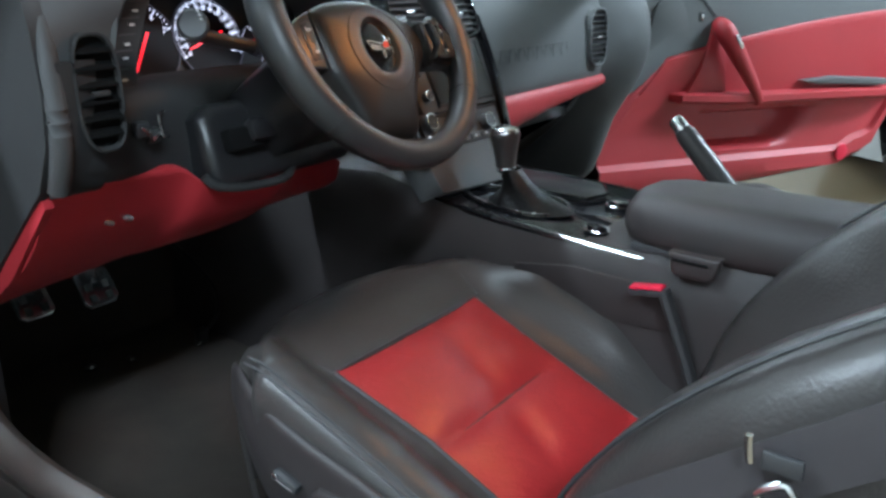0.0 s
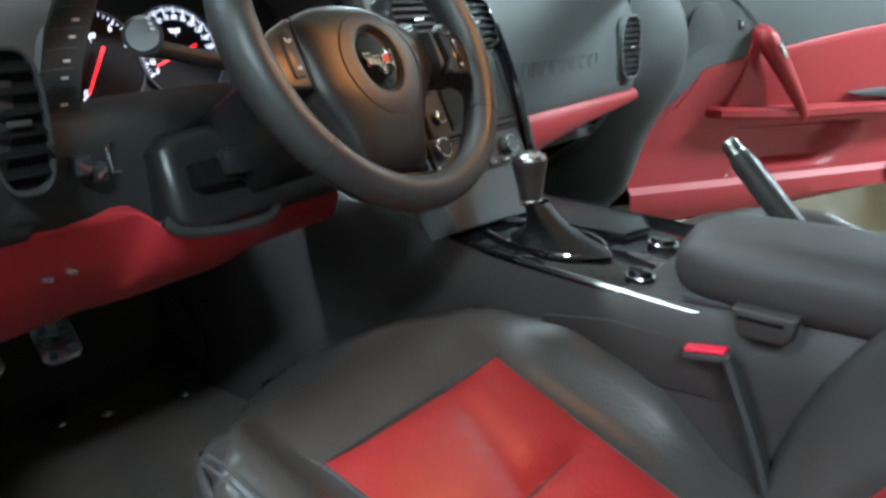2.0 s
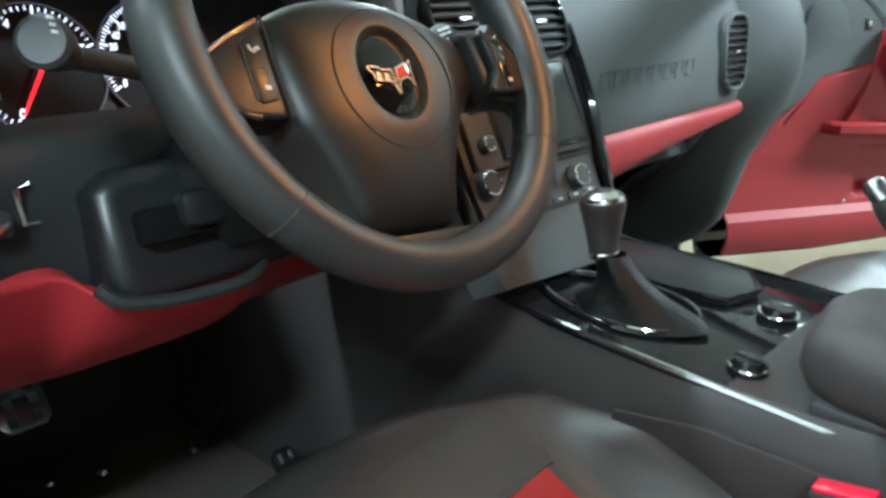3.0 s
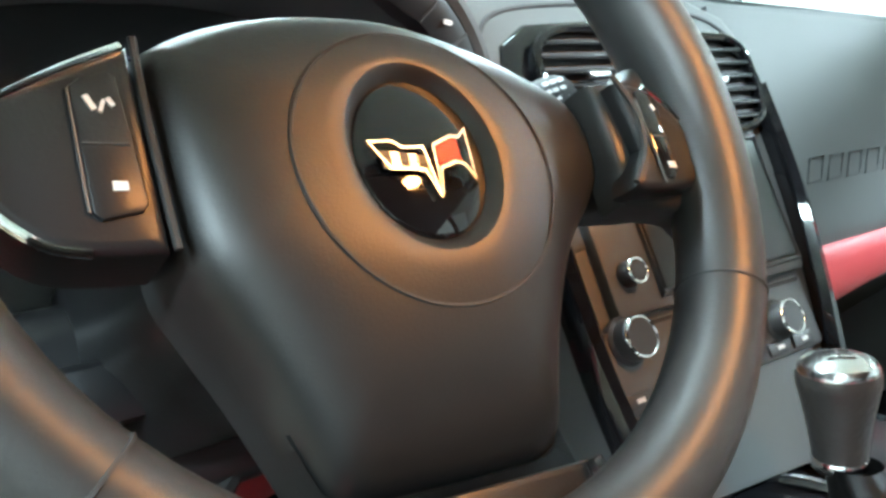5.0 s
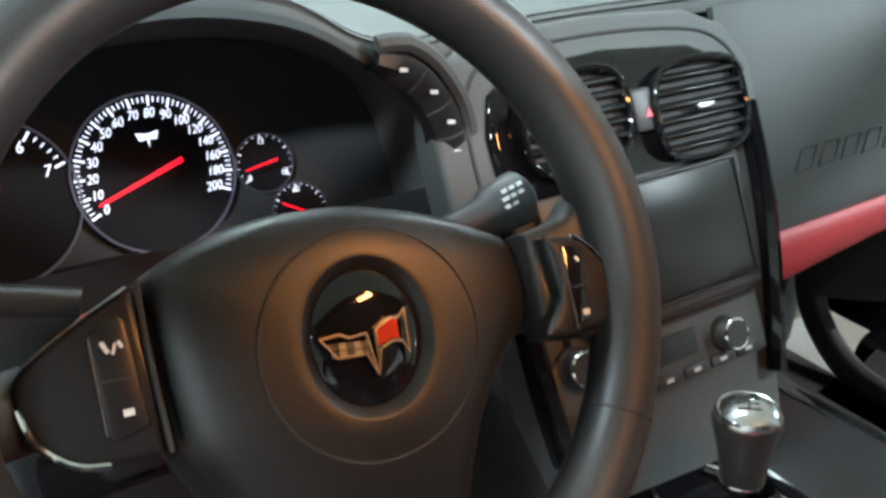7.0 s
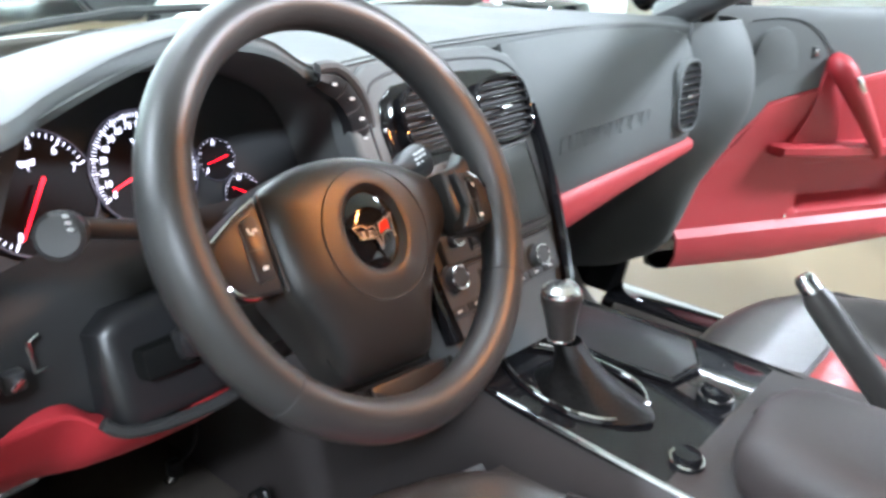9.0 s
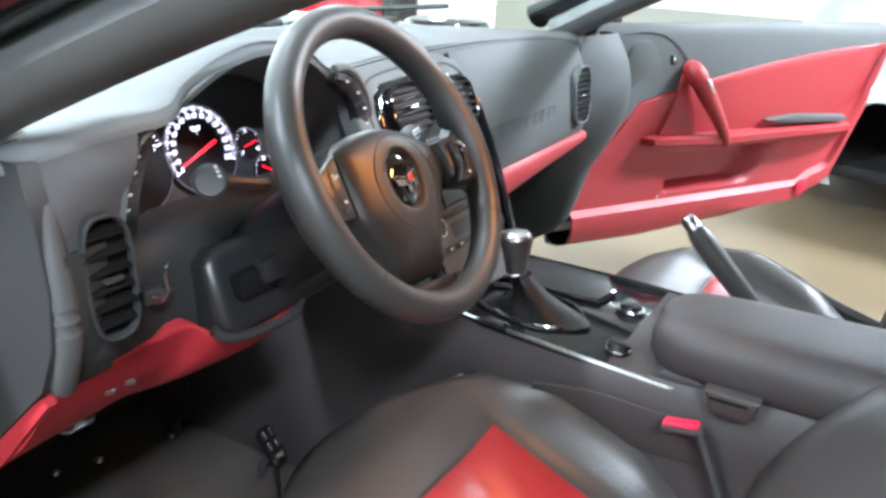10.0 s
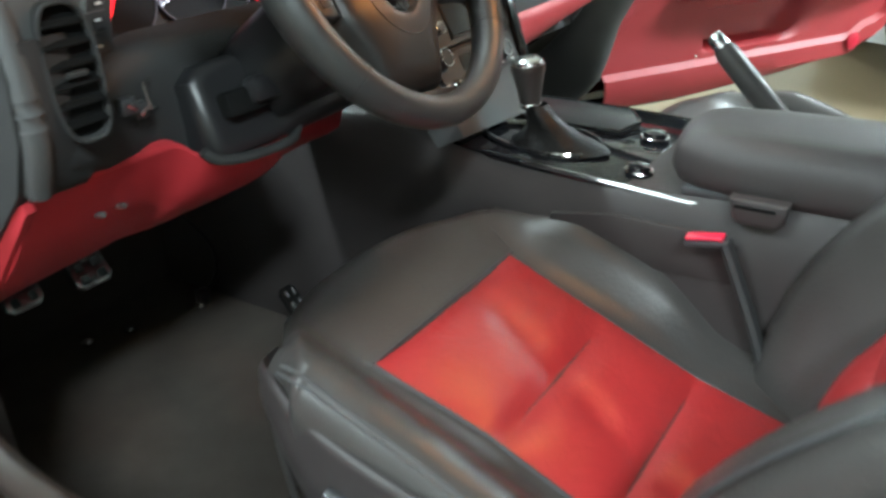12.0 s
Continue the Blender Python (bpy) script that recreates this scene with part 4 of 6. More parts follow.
part("knob_cap", lathe([(0.0225, 0.060), (0.0225, 0.0635), (0.0205, 0.0665), (0.0193, 0.0660), (0.0152, 0.0690), (0.0098, 0.0705), (0.0005, 0.0712)], KM, 28), SILVER, shifter, "polished metal cap with shift pattern")
for dx in (-0.0066, 0.0, 0.0066):
    part("pattern_line", rbox((0, 0, 0), (0.0012, 0.015, 0.001), 0, KM @ Matrix.Translation((dx, 0, 0.0708))), DARK, shifter)
part("pattern_line", rbox((0, 0, 0), (0.0144, 0.0012, 0.001), 0, KM @ Matrix.Translation((0, 0, 0.0711))), DARK, shifter)

brake = thing("handbrake", (0.15, -0.28, 0.53), "black handbrake lever with a silver release button", "handbrake")
b0, b1 = Vector((0.152, -0.315, 0.515)), Vector((0.141, -0.199, 0.640))
part("grip", tube([b0.lerp(b1, f) for f in (0, 0.1, 0.3, 0.6, 0.85, 0.93, 1.0)], [0.013, 0.0155, 0.017, 0.0175, 0.017, 0.0165, 0.013], 16, up=(1, 0, 0)), LEATHER, brake)
part("release_button", tube([b0.lerp(b1, f) for f in (0.96, 1.0, 1.10, 1.13)], [0.0125, 0.0125, 0.0118, 0.008], 16, up=(1, 0, 0)), SILVER, brake, "silver release button")
part("brake_boot", loft([[Vector((0.152 + sx * x, -0.325 + sy * y, z)) for x, y in ring_pts(1, 1, 20)] for z, sx, sy in ((0.512, 0.03, 0.06), (0.524, 0.024, 0.045), (0.536, 0.017, 0.022))], close_v=True, caps=True), LEATHER, brake)

arm = thing("armrest", (-0.04, -0.4, 0.53), "padded charcoal leather armrest lid on the console", "armrest")
rows = []
for y, xl, xr, zb, zt in ((-0.212, -0.075, 0.005, 0.550, 0.575), (-0.218, -0.100, 0.025, 0.542, 0.586), (-0.232, -0.118, 0.038, 0.535, 0.593), (-0.26, -0.13, 0.046, 0.531, 0.597), (-0.32, -0.138, 0.05, 0.529, 0.599), (-0.45, -0.142, 0.05, 0.530, 0.601), (-0.7, -0.145, 0.05, 0.540, 0.607), (-0.78, -0.14, 0.045, 0.544, 0.60)):
    h = zt - zb
    rows.append(spl([(xl + 0.006, y, zb), (xl, y, zb + 0.18 * h), (xl + 0.004, y, zb + 0.6 * h), (xl + 0.02, y, zt - 0.008), (xl + 0.05, y, zt), (xr - 0.05, y, zt), (xr - 0.02, y, zt - 0.008), (xr - 0.004, y, zb + 0.6 * h), (xr, y, zb + 0.18 * h), (xr - 0.006, y, zb)], 3))
part("pad", loft(rows, close_v=True, caps=True), GREYHIDE, arm)
part("lid_base", rbox((-0.045, -0.5, 0.527), (0.17, 0.52, 0.012), 0.004), DARK, arm)

# ---------- steering ----------
TILT = radians(30.5)
WHEEL_AT = (-0.342, 0.0268, 0.807)
WM = face_plane(WHEEL_AT, (0.9987, 0.0506, 0), (-0.0506 * math.sin(TILT), 0.9987 * math.sin(TILT), math.cos(TILT)))
wheel = thing("steering_wheel", WHEEL_AT, "three-spoke black leather steering wheel with a winged badge", "steering wheel")
RIM_R, RIM_T = 0.1663, 0.0180
rows = []
for k in range(96):
    a = 2 * math.pi * k / 96
    # the rim is a little fuller where the thumbs rest and slimmer at the foot
    t = RIM_T * (1 + 0.09 * max(0, math.cos(2 * a)) ** 4 - 0.05 * max(0, -math.sin(a)) ** 3)
    rows.append([on(WM, (RIM_R + t * math.cos(b)) * math.cos(a), (RIM_R + t * math.cos(b)) * math.sin(a), 1.12 * t * math.sin(b)) for b in [2 * math.pi * j / 18 for j in range(18)]])
rim = part("rim", loft(rows, close_v=True, close_u=True), WHEELHIDE, wheel, "black leather rim with a faint shine")
for a in (-143, -38):
    ar = radians(a)
    part("rim_seam", tube([on(WM, (RIM_R + 0.0178 * math.cos(b)) * math.cos(ar), (RIM_R + 0.0178 * math.cos(b)) * math.sin(ar), 1.12 * 0.0178 * math.sin(b)) for b in [2 * math.pi * j / 18 for j in range(18)]], 0.0008, 5, close=True), RUBBER, rim)
for a0, a1 in ((-72, -40), (-141, -109)):
    for k in range(14):
        ar = radians(a0 + (a1 - a0) * k / 13)
        part("stitch", tube([on(WM, (RIM_R - 0.0128) * math.cos(ar), (RIM_R - 0.0128) * math.sin(ar), 0.0105), on(WM, (RIM_R - 0.0136) * math.cos(ar + 0.018), (RIM_R - 0.0136) * math.sin(ar + 0.018), 0.0096)], 0.0007, 4), GREYHIDE, rim)
# the wheel stands turned a few degrees clockwise; the hub is laid out round the badge
HM = WM @ Matrix.Translation((0.010, -0.020, 0.007)) @ Matrix.Rotation(radians(-7), 4, "Z")
shield = spl([(-0.097, 0.0435, 0), (-0.080, 0.0537, 0), (-0.058, 0.0614, 0), (-0.030, 0.0662, 0), (0.002, 0.0668, 0), (0.034, 0.0615, 0), (0.062, 0.0537, 0), (0.084, 0.0445, 0), (0.100, 0.035, 0), (0.108, 0.017, 0), (0.105, -0.002, 0), (0.092, -0.018, 0), (0.077, -0.033, 0), (0.066, -0.050, 0), (0.057, -0.072, 0), (0.051, -0.095, 0), (0.045, -0.114, 0),
              (0.022, -0.1165, 0), (-0.022, -0.1165, 0), (-0.050, -0.114, 0), (-0.060, -0.096, 0), (-0.069, -0.074, 0), (-0.080, -0.052, 0), (-0.090, -0.034, 0), (-0.094, -0.012, 0), (-0.096, 0.014, 0), (-0.097, 0.0435, 0)], 3)[:-1]
shield = [q * 0.98 for q in shield]
DISH = 0.0365
OVAL = (0.93, 1.06)


def hub_z(x, y, s):
    """Height of the cover: s runs from 0 at its edge to 1 at the dish; the foot falls back a little."""
    return float(np.interp(s, (0, 0.03, 0.09, 0.18, 0.32, 0.55, 0.8, 1.0), (-0.034, -0.0275, -0.0228, -0.0192, -0.0162, -0.0132, -0.0118, -0.0112))) - 0.013 * min(1, max(0, (-y - 0.035) / 0.08)) ** 1.3


rows = []
for flare, z in ((1.06, -0.068), (1.045, -0.055), (1.02, -0.042)):
    rows.append([on(HM, q.x * (1 + (flare - 1) * min(1, max(0, (-q.y - 0.005) / 0.05))), q.y, z) for q in shield])
for s_ in (0, 0.03, 0.09, 0.18, 0.32, 0.45, 0.55, 0.7, 0.8, 0.9, 1.0):
    row = []
    for q in shield:
        a = math.atan2(q.y, q.x)
        p = Vector((q.x, q.y)).lerp(Vector((OVAL[0] * DISH * math.cos(a), OVAL[1] * DISH * math.sin(a))), s_)
        row.append(on(HM, p.x, p.y, hub_z(p.x, p.y, s_)))
    rows.append(row)
for r, z in ((0.0355, -0.0116), (0.0312, -0.0158), (0.0300, -0.0172)):
    rows.append([on(HM, OVAL[0] * r * q.x / math.hypot(q.x, q.y), OVAL[1] * r * q.y / math.hypot(q.x, q.y), z) for q in shield])
pad = part("airbag_cover", loft(rows, close_v=True, caps=True), HUB, wheel, "satin grey airbag cover with a dished centre", 50)


def on_hub(x, y, lift=0.0):
    a = math.atan2(y, x)
    edge = min(shield, key=lambda q: abs(math.remainder(math.atan2(q.y, q.x) - a, 2 * math.pi)))
    far, here = math.hypot(edge.x, edge.y), math.hypot(x, y)
    return on(HM, x, y, hub_z(x, y, min(1, max(0, (far - here) / (far - DISH)))) + lift)


part("cover_groove", tube([on_hub(x + 0.0025, y - 0.003) for x, y in ring_pts(0.0565, 0.0550, 64)], 0.0009, 5, close=True), RUBBER, pad)
BM = HM @ Matrix.Translation((0, 0, -0.0165)) @ Matrix.Diagonal((*OVAL, 1, 1))
part("badge_disc", lathe([(0.0305, -0.003), (0.0305, 0.0005), (0.029, 0.0016), (0.015, 0.0030), (0.0005, 0.0034)], BM, 48), GLOSS, pad, "glossy black round badge")
FM = BM @ Matrix.Translation((0, -0.0005, 0.0048)) @ Matrix.Diagonal((0.97, 1, 1, 1))


def band(points, w, m):
    """A flat bright outline of the badge, of width w, mitred at its corners."""
    p = [Vector(q) for q in points]
    bm = bmesh.new()
    for z in (0.0, 0.0011):
        for k, q in enumerate(p):
            d0, d1 = (q - p[k - 1]).normalized(), (p[(k + 1) % len(p)] - q).normalized()
            nrm = Vector((-d0.y - d1.y, d0.x + d1.x))
            nrm = nrm.normalized() * w / max(0.5, nrm.length / 2)
            bm.verts.new((q.x, q.y, z))
            bm.verts.new((q.x + nrm.x, q.y + nrm.y, z))
    bm.verts.ensure_lookup_table()
    k2, n2 = len(p) * 2, len(p)
    for k in range(n2):
        a, b, c, d = 2 * k, 2 * k + 1, (2 * k + 3) % k2, (2 * k + 2) % k2
        bm.faces.new([bm.verts[v + k2] for v in (a, b, c, d)])
        bm.faces.new([bm.verts[v] for v in (a, d, c, b)])
        bm.faces.new([bm.verts[v] for v in (a, a + k2, d + k2, d)])
        bm.faces.new([bm.verts[v] for v in (b, c, c + k2, b + k2)])
    bmesh.ops.transform(bm, matrix=m, verts=bm.verts)
    return bm


LEFT_FLAG = [(-0.0290, 0.0040), (-0.0205, -0.0065), (-0.0045, -0.0068), (0.0, -0.0165), (0.0012, -0.0165), (-0.0022, 0.0030), (-0.0125, 0.0024), (-0.0170, 0.0048)]
RIGHT_FLAG = [(0.0012, -0.0165), (0.0045, -0.0060), (0.0120, -0.0036), (0.0165, -0.0044), (0.0205, -0.0105), (0.0215, 0.0110), (0.0165, 0.0072), (0.0125, 0.0076), (0.0022, 0.0036)]
part("badge_wing", band(LEFT_FLAG, 0.0011, FM), SILVER, pad, "silver outline of the badge")
part("badge_wing", band(RIGHT_FLAG, 0.0011, FM), SILVER, pad)
part("badge_flag", prism([(0.0042, -0.0040), (0.0120, -0.0016), (0.0158, -0.0024), (0.0158, 0.0058), (0.0122, 0.0060), (0.0040, 0.0026)], 0.0008, FM @ Matrix.Translation((0, 0, 0.0006))), FLAGRED, pad, "red enamel flag")
for k in range(10):
    x, y = -0.0228 + 0.0042 * (k % 5), 0.0006 - 0.0034 * (k // 5) - 0.0003 * (k % 5)
    part("badge_square", prism([(x, y - 0.003), (x + 0.0039, y - 0.003), (x + 0.0036, y), (x - 0.0003, y)], 0.0008, FM @ Matrix.Translation((0, 0, 0.0006))), SILVER if (k + k // 5) % 2 else DARK, pad)
PODS = {-1: ([(-0.0985, 0.0415), (-0.122, 0.0290), (-0.1445, 0.0150), (-0.149, 0.0020), (-0.1435, -0.0145), (-0.129, -0.0275), (-0.112, -0.0300), (-0.0955, -0.0300)], -0.0205),
        1: ([(0.101, 0.0315), (0.118, 0.0305), (0.129, 0.0235), (0.1435, 0.0060), (0.149, -0.0045), (0.139, -0.0160), (0.117, -0.0200), (0.093, -0.0185), (0.106, 0.0)], 0.0005)}
for sg, (outline, pz) in PODS.items():
    # side spoke: a raised pod with its switch strip, and the leather arm that carries it into the rim
    flip = (lambda o: o[::-1]) if sg > 0 else (lambda o: o)
    spoke = part("spoke", prism([(q.x, q.y) for q in spl([(x, y, 0) for x, y in flip(outline)], 3)], 0.030 if sg < 0 else 0.016, HM @ Matrix.Translation((0, 0, pz)), 0.004, 3), SATIN, wheel, "satin black side spoke")
    reach = [(sg * x + (0.004 if sg > 0 else 0.0), y, z) for x, y, z in ((0.090, 0.004, -0.048), (0.112, 0.002, -0.047), (0.134, 0.0, -0.042), (0.152, -0.002, -0.031), (0.167, -0.004, -0.017))]
    part("spoke_arm", tube(spl([on(HM, *p) for p in reach], 4), [0.021 - 0.005 * k / 16 for k in range(17)], 16, flat=0.5, up=HM.to_3x3() @ Vector((0, 0, 1))), WHEELHIDE, spoke, "leather spoke arm")
    if sg > 0:
        web = spl([(0.096, 0.036, 0), (0.112, 0.0385, 0), (0.126, 0.0425, 0), (0.138, 0.054, 0), (0.158, 0.056, 0), (0.164, 0.01, 0), (0.160, -0.034, 0), (0.146, -0.040, 0), (0.135, -0.027, 0), (0.116, -0.024, 0), (0.098, -0.021, 0)], 3)
        part("spoke_web", prism([(q.x, q.y) for q in web][::-1], 0.020, HM @ Matrix.Translation((0, 0, -0.0085)), 0.006, 3), WHEELHIDE, spoke, "leather fillet into the rim")
    x0 = -0.1185 if sg < 0 else 0.1095
    strip_out = [(x0, 0.0235), (x0 + 0.003, 0.0262), (x0 + 0.0115, 0.0295), (x0 + 0.014, 0.0275), (x0 + 0.0178, -0.0155), (x0 + 0.016, -0.0180), (x0 + 0.004, -0.0205), (x0 + 0.0015, -0.018)]
    if sg > 0:
        strip_out = [(x0, 0.0260), (x0 + 0.010, 0.0255), (x0 + 0.0125, 0.022), (x0 + 0.010, -0.0135), (x0 + 0.007, -0.0160), (x0 + 0.001, -0.015), (x0 + 0.0005, 0.0)]
    strip = part("switch_strip", prism(strip_out[::-1], 0.004, HM @ Matrix.Translation((0, 0, pz + 0.0018)), 0.0010), GLOSS if sg > 0 else SATIN, spoke)
    part("strip_edge", tube([on(HM, x0 - 0.0006, 0.0225, pz + 0.001), on(HM, x0 + 0.0008, -0.018, pz + 0.001)], 0.0005, 5), STACK, strip)
    xs = x0 + (0.008 if sg < 0 else 0.006)
    part("switch_split", rbox((0, 0, 0), (0.014 if sg < 0 else 0.009, 0.0008, 0.0006), 0, HM @ Matrix.Translation((xs, 0.004, pz + 0.0019))), LINING, strip)
    for mx, my, w, h, turn in ((-0.003, 0.0175, 0.0018, 0.0052, 25), (0.0004, 0.0165, 0.0012, 0.0045, -20), (0.0030, 0.0180, 0.0016, 0.0030, 30), (0.0022, -0.0100, 0.0044, 0.0030, 0)):
        if sg < 0 or h < 0.004:
            part("switch_mark", rbox((0, 0, 0), (w, h, 0.0006), 0, HM @ Matrix.Translation((xs + mx * (1 if sg < 0 else 0.5), my, pz + 0.0021)) @ pose(0, 0, 0, 0, 0, turn)), ICON, strip)
    gap = [(-0.0972, 0.0430), (-0.0965, 0.012), (-0.0940, -0.030)] if sg < 0 else [(0.0995, 0.0335), (0.1075, 0.017), (0.1045, -0.003), (0.092, -0.0175)]
    part("spoke_gap", tube(spl([on(HM, x, y, pz + 0.0003) for x, y in gap], 4), 0.0014, 6), RUBBER, spoke)
    top_edge = [(-0.1010, 0.0402), (-0.122, 0.0290), (-0.1440, 0.0150)] if sg < 0 else [(0.119, 0.0300), (0.129, 0.0232), (0.1370, 0.0135), (0.1432, 0.0055), (0.1483, -0.0040)]
    part("spoke_trim", tube(spl([on(HM, x, y, pz - 0.0012) for x, y in top_edge], 5), 0.0017, 8), CHROME, spoke, "thin bright spoke edge")
    if sg < 0:
        part("spoke_trim", tube(spl([on(HM, x, y, pz - 0.0014) for x, y in ((-0.1480, 0.0), (-0.1435, -0.0145), (-0.131, -0.0262), (-0.118, -0.0296))], 5), 0.0016, 8), CHROME, spoke)
low = spl([(-0.0475, -0.1185, 0), (-0.045, -0.128, 0), (-0.037, -0.139, 0), (-0.026, -0.1495, 0), (0.0, -0.153, 0), (0.026, -0.1515, 0), (0.041, -0.143, 0), (0.0465, -0.130, 0), (0.0455, -0.1185, 0)], 3)
part("lower_spoke", prism([(q.x, q.y) for q in low], 0.020, HM @ Matrix.Translation((0, 0, -0.0265)), 0.0022, 2), HUB, wheel, "dark lower spoke")
for edge in ([(-0.0480, -0.1185, -0.0235), (-0.0455, -0.129, -0.0225), (-0.037, -0.140, -0.020), (-0.026, -0.150, -0.013)], [(0.0462, -0.1185, -0.0235), (0.0472, -0.131, -0.0225), (0.0415, -0.144, -0.020), (0.027, -0.1525, -0.013)]):
    part("lower_trim", tube(spl([on(HM, *p) for p in edge], 5), 0.0034, 8), CHROME, wheel, "chrome edge of the lower spoke")

column = thing("steering_column", (-0.362, 0.10, 0.75), "black plastic steering column shroud with two stalks", "steering column")
CM = WM @ Matrix.Translation((0, 0, -0.058))
rows = []
for z, hw, up, dn in ((0, 0.048, 0.024, 0.050), (-0.012, 0.066, 0.030, 0.066), (-0.06, 0.075, 0.028, 0.076), (-0.11, 0.082, 0.022, 0.082), (-0.17, 0.085, 0.015, 0.08)):
    rows.append([on(CM, x, y, z) for x, y in ((-hw, -dn * 0.5), (-hw, up * 0.4), (-hw * 0.7, up), (hw * 0.7, up), (hw, up * 0.4), (hw, -dn * 0.5), (hw * 0.7, -dn), (-hw * 0.7, -dn))])
part("shroud", loft(rows, close_v=True, caps=True), SATIN, column, "black plastic shroud", 60)
part("hub_back", lathe([(0.045, 0.02), (0.047, -0.005), (0.040, -0.03), (0.03, -0.045)], WM @ Matrix.Translation((0, -0.024, -0.065)), 24), DARK, column)
for ends, lab in ((((-0.44, 0.130, 0.785), (-0.512, 0.148, 0.803), (-0.546, 0.104, 0.818)), "lamp stalk"), (((-0.29, 0.085, 0.778), (-0.25, 0.098, 0.784), (-0.183, 0.104, 0.796)), "wiper stalk")):
    e = [Vector(q) for q in ends]
    st = part("stalk", tube([e[0], e[1], e[1].lerp(e[2], 0.1), e[1].lerp(e[2], 0.55), e[1].lerp(e[2], 0.62), e[1].lerp(e[2], 0.95), e[2]], [0.008, 0.008, 0.0105, 0.0125, 0.0160, 0.0175, 0.014], 16), DARK, column, "black " + lab + " with white marks")
    d = (e[2] - e[1]).normalized()
    lean = 15 if e[2].x < -0.36 else -15
    for k in range(9):
        p = e[1].lerp(e[2], 0.66 + 0.085 * (k // 3)) + Vector((0, -0.0118 - 0.0022 * (1 - k % 3), 0.0118 + 0.0042 * (k % 3 - 1)))
        part("stalk_mark", rbox(p, (0.0036 if k != 1 else 0.0048, 0.001, 0.0022), 0, pose(0, 0, 0, -45, lean, 0)), ICON, st)

# ---------- pedals ----------
for nm, p, w, h in (("clutch_pedal", Vector((-0.578, 0.478, 0.417)), 0.052, 0.066), ("brake_pedal", Vector((-0.478, 0.473, 0.405)), 0.056, 0.062), ("accelerator_pedal", Vector((-0.213, 0.345, 0.245)), 0.034, 0.07)):
    th = thing(nm, p, "metal foot pedal with rubber studs" if nm[0] != "a" else "dark accelerator pedal in the foot well", "pedal", "pedals")
    PM = face_plane(p, (1, 0, 0), (0, 0.62, 0.78))
    part("pedal_pad", prism([(-w / 2, -h / 2 + 0.008), (-w / 2 + 0.008, -h / 2), (w / 2 - 0.008, -h / 2), (w / 2, -h / 2 + 0.008), (w / 2, h / 2 - 0.008), (w / 2 - 0.008, h / 2), (-w / 2 + 0.008, h / 2), (-w / 2, h / 2 - 0.008)], 0.008, PM, 0.002), BOOT if nm[0] == "a" else SILVER, th, "brushed metal pad" if nm[0] != "a" else "dark rubber pad")
    for i in (-1, 1):
        for j in (-1, 0, 1):
            part("stud", rbox((0, 0, 0), (w * 0.2, h * 0.2, 0.004), 0.002, PM @ Matrix.Translation((i * w * 0.24, j * h * 0.3, 0.001))), SILVER if nm[0] == "a" else RUBBER, th)
    hang = [(0, 0.006, 0), (0, 0.05, 0.03), (0, 0.11, 0.16), (0, 0.12, 0.28)] if nm[0] != "a" else [(0, 0.006, -0.02), (0, 0.024, -0.045), (0, 0.030, -0.072)]
    part("pedal_arm", tube([p + Vector(q) for q in hang], 0.008, 8), DARK, th)

# ---------- seats ----------


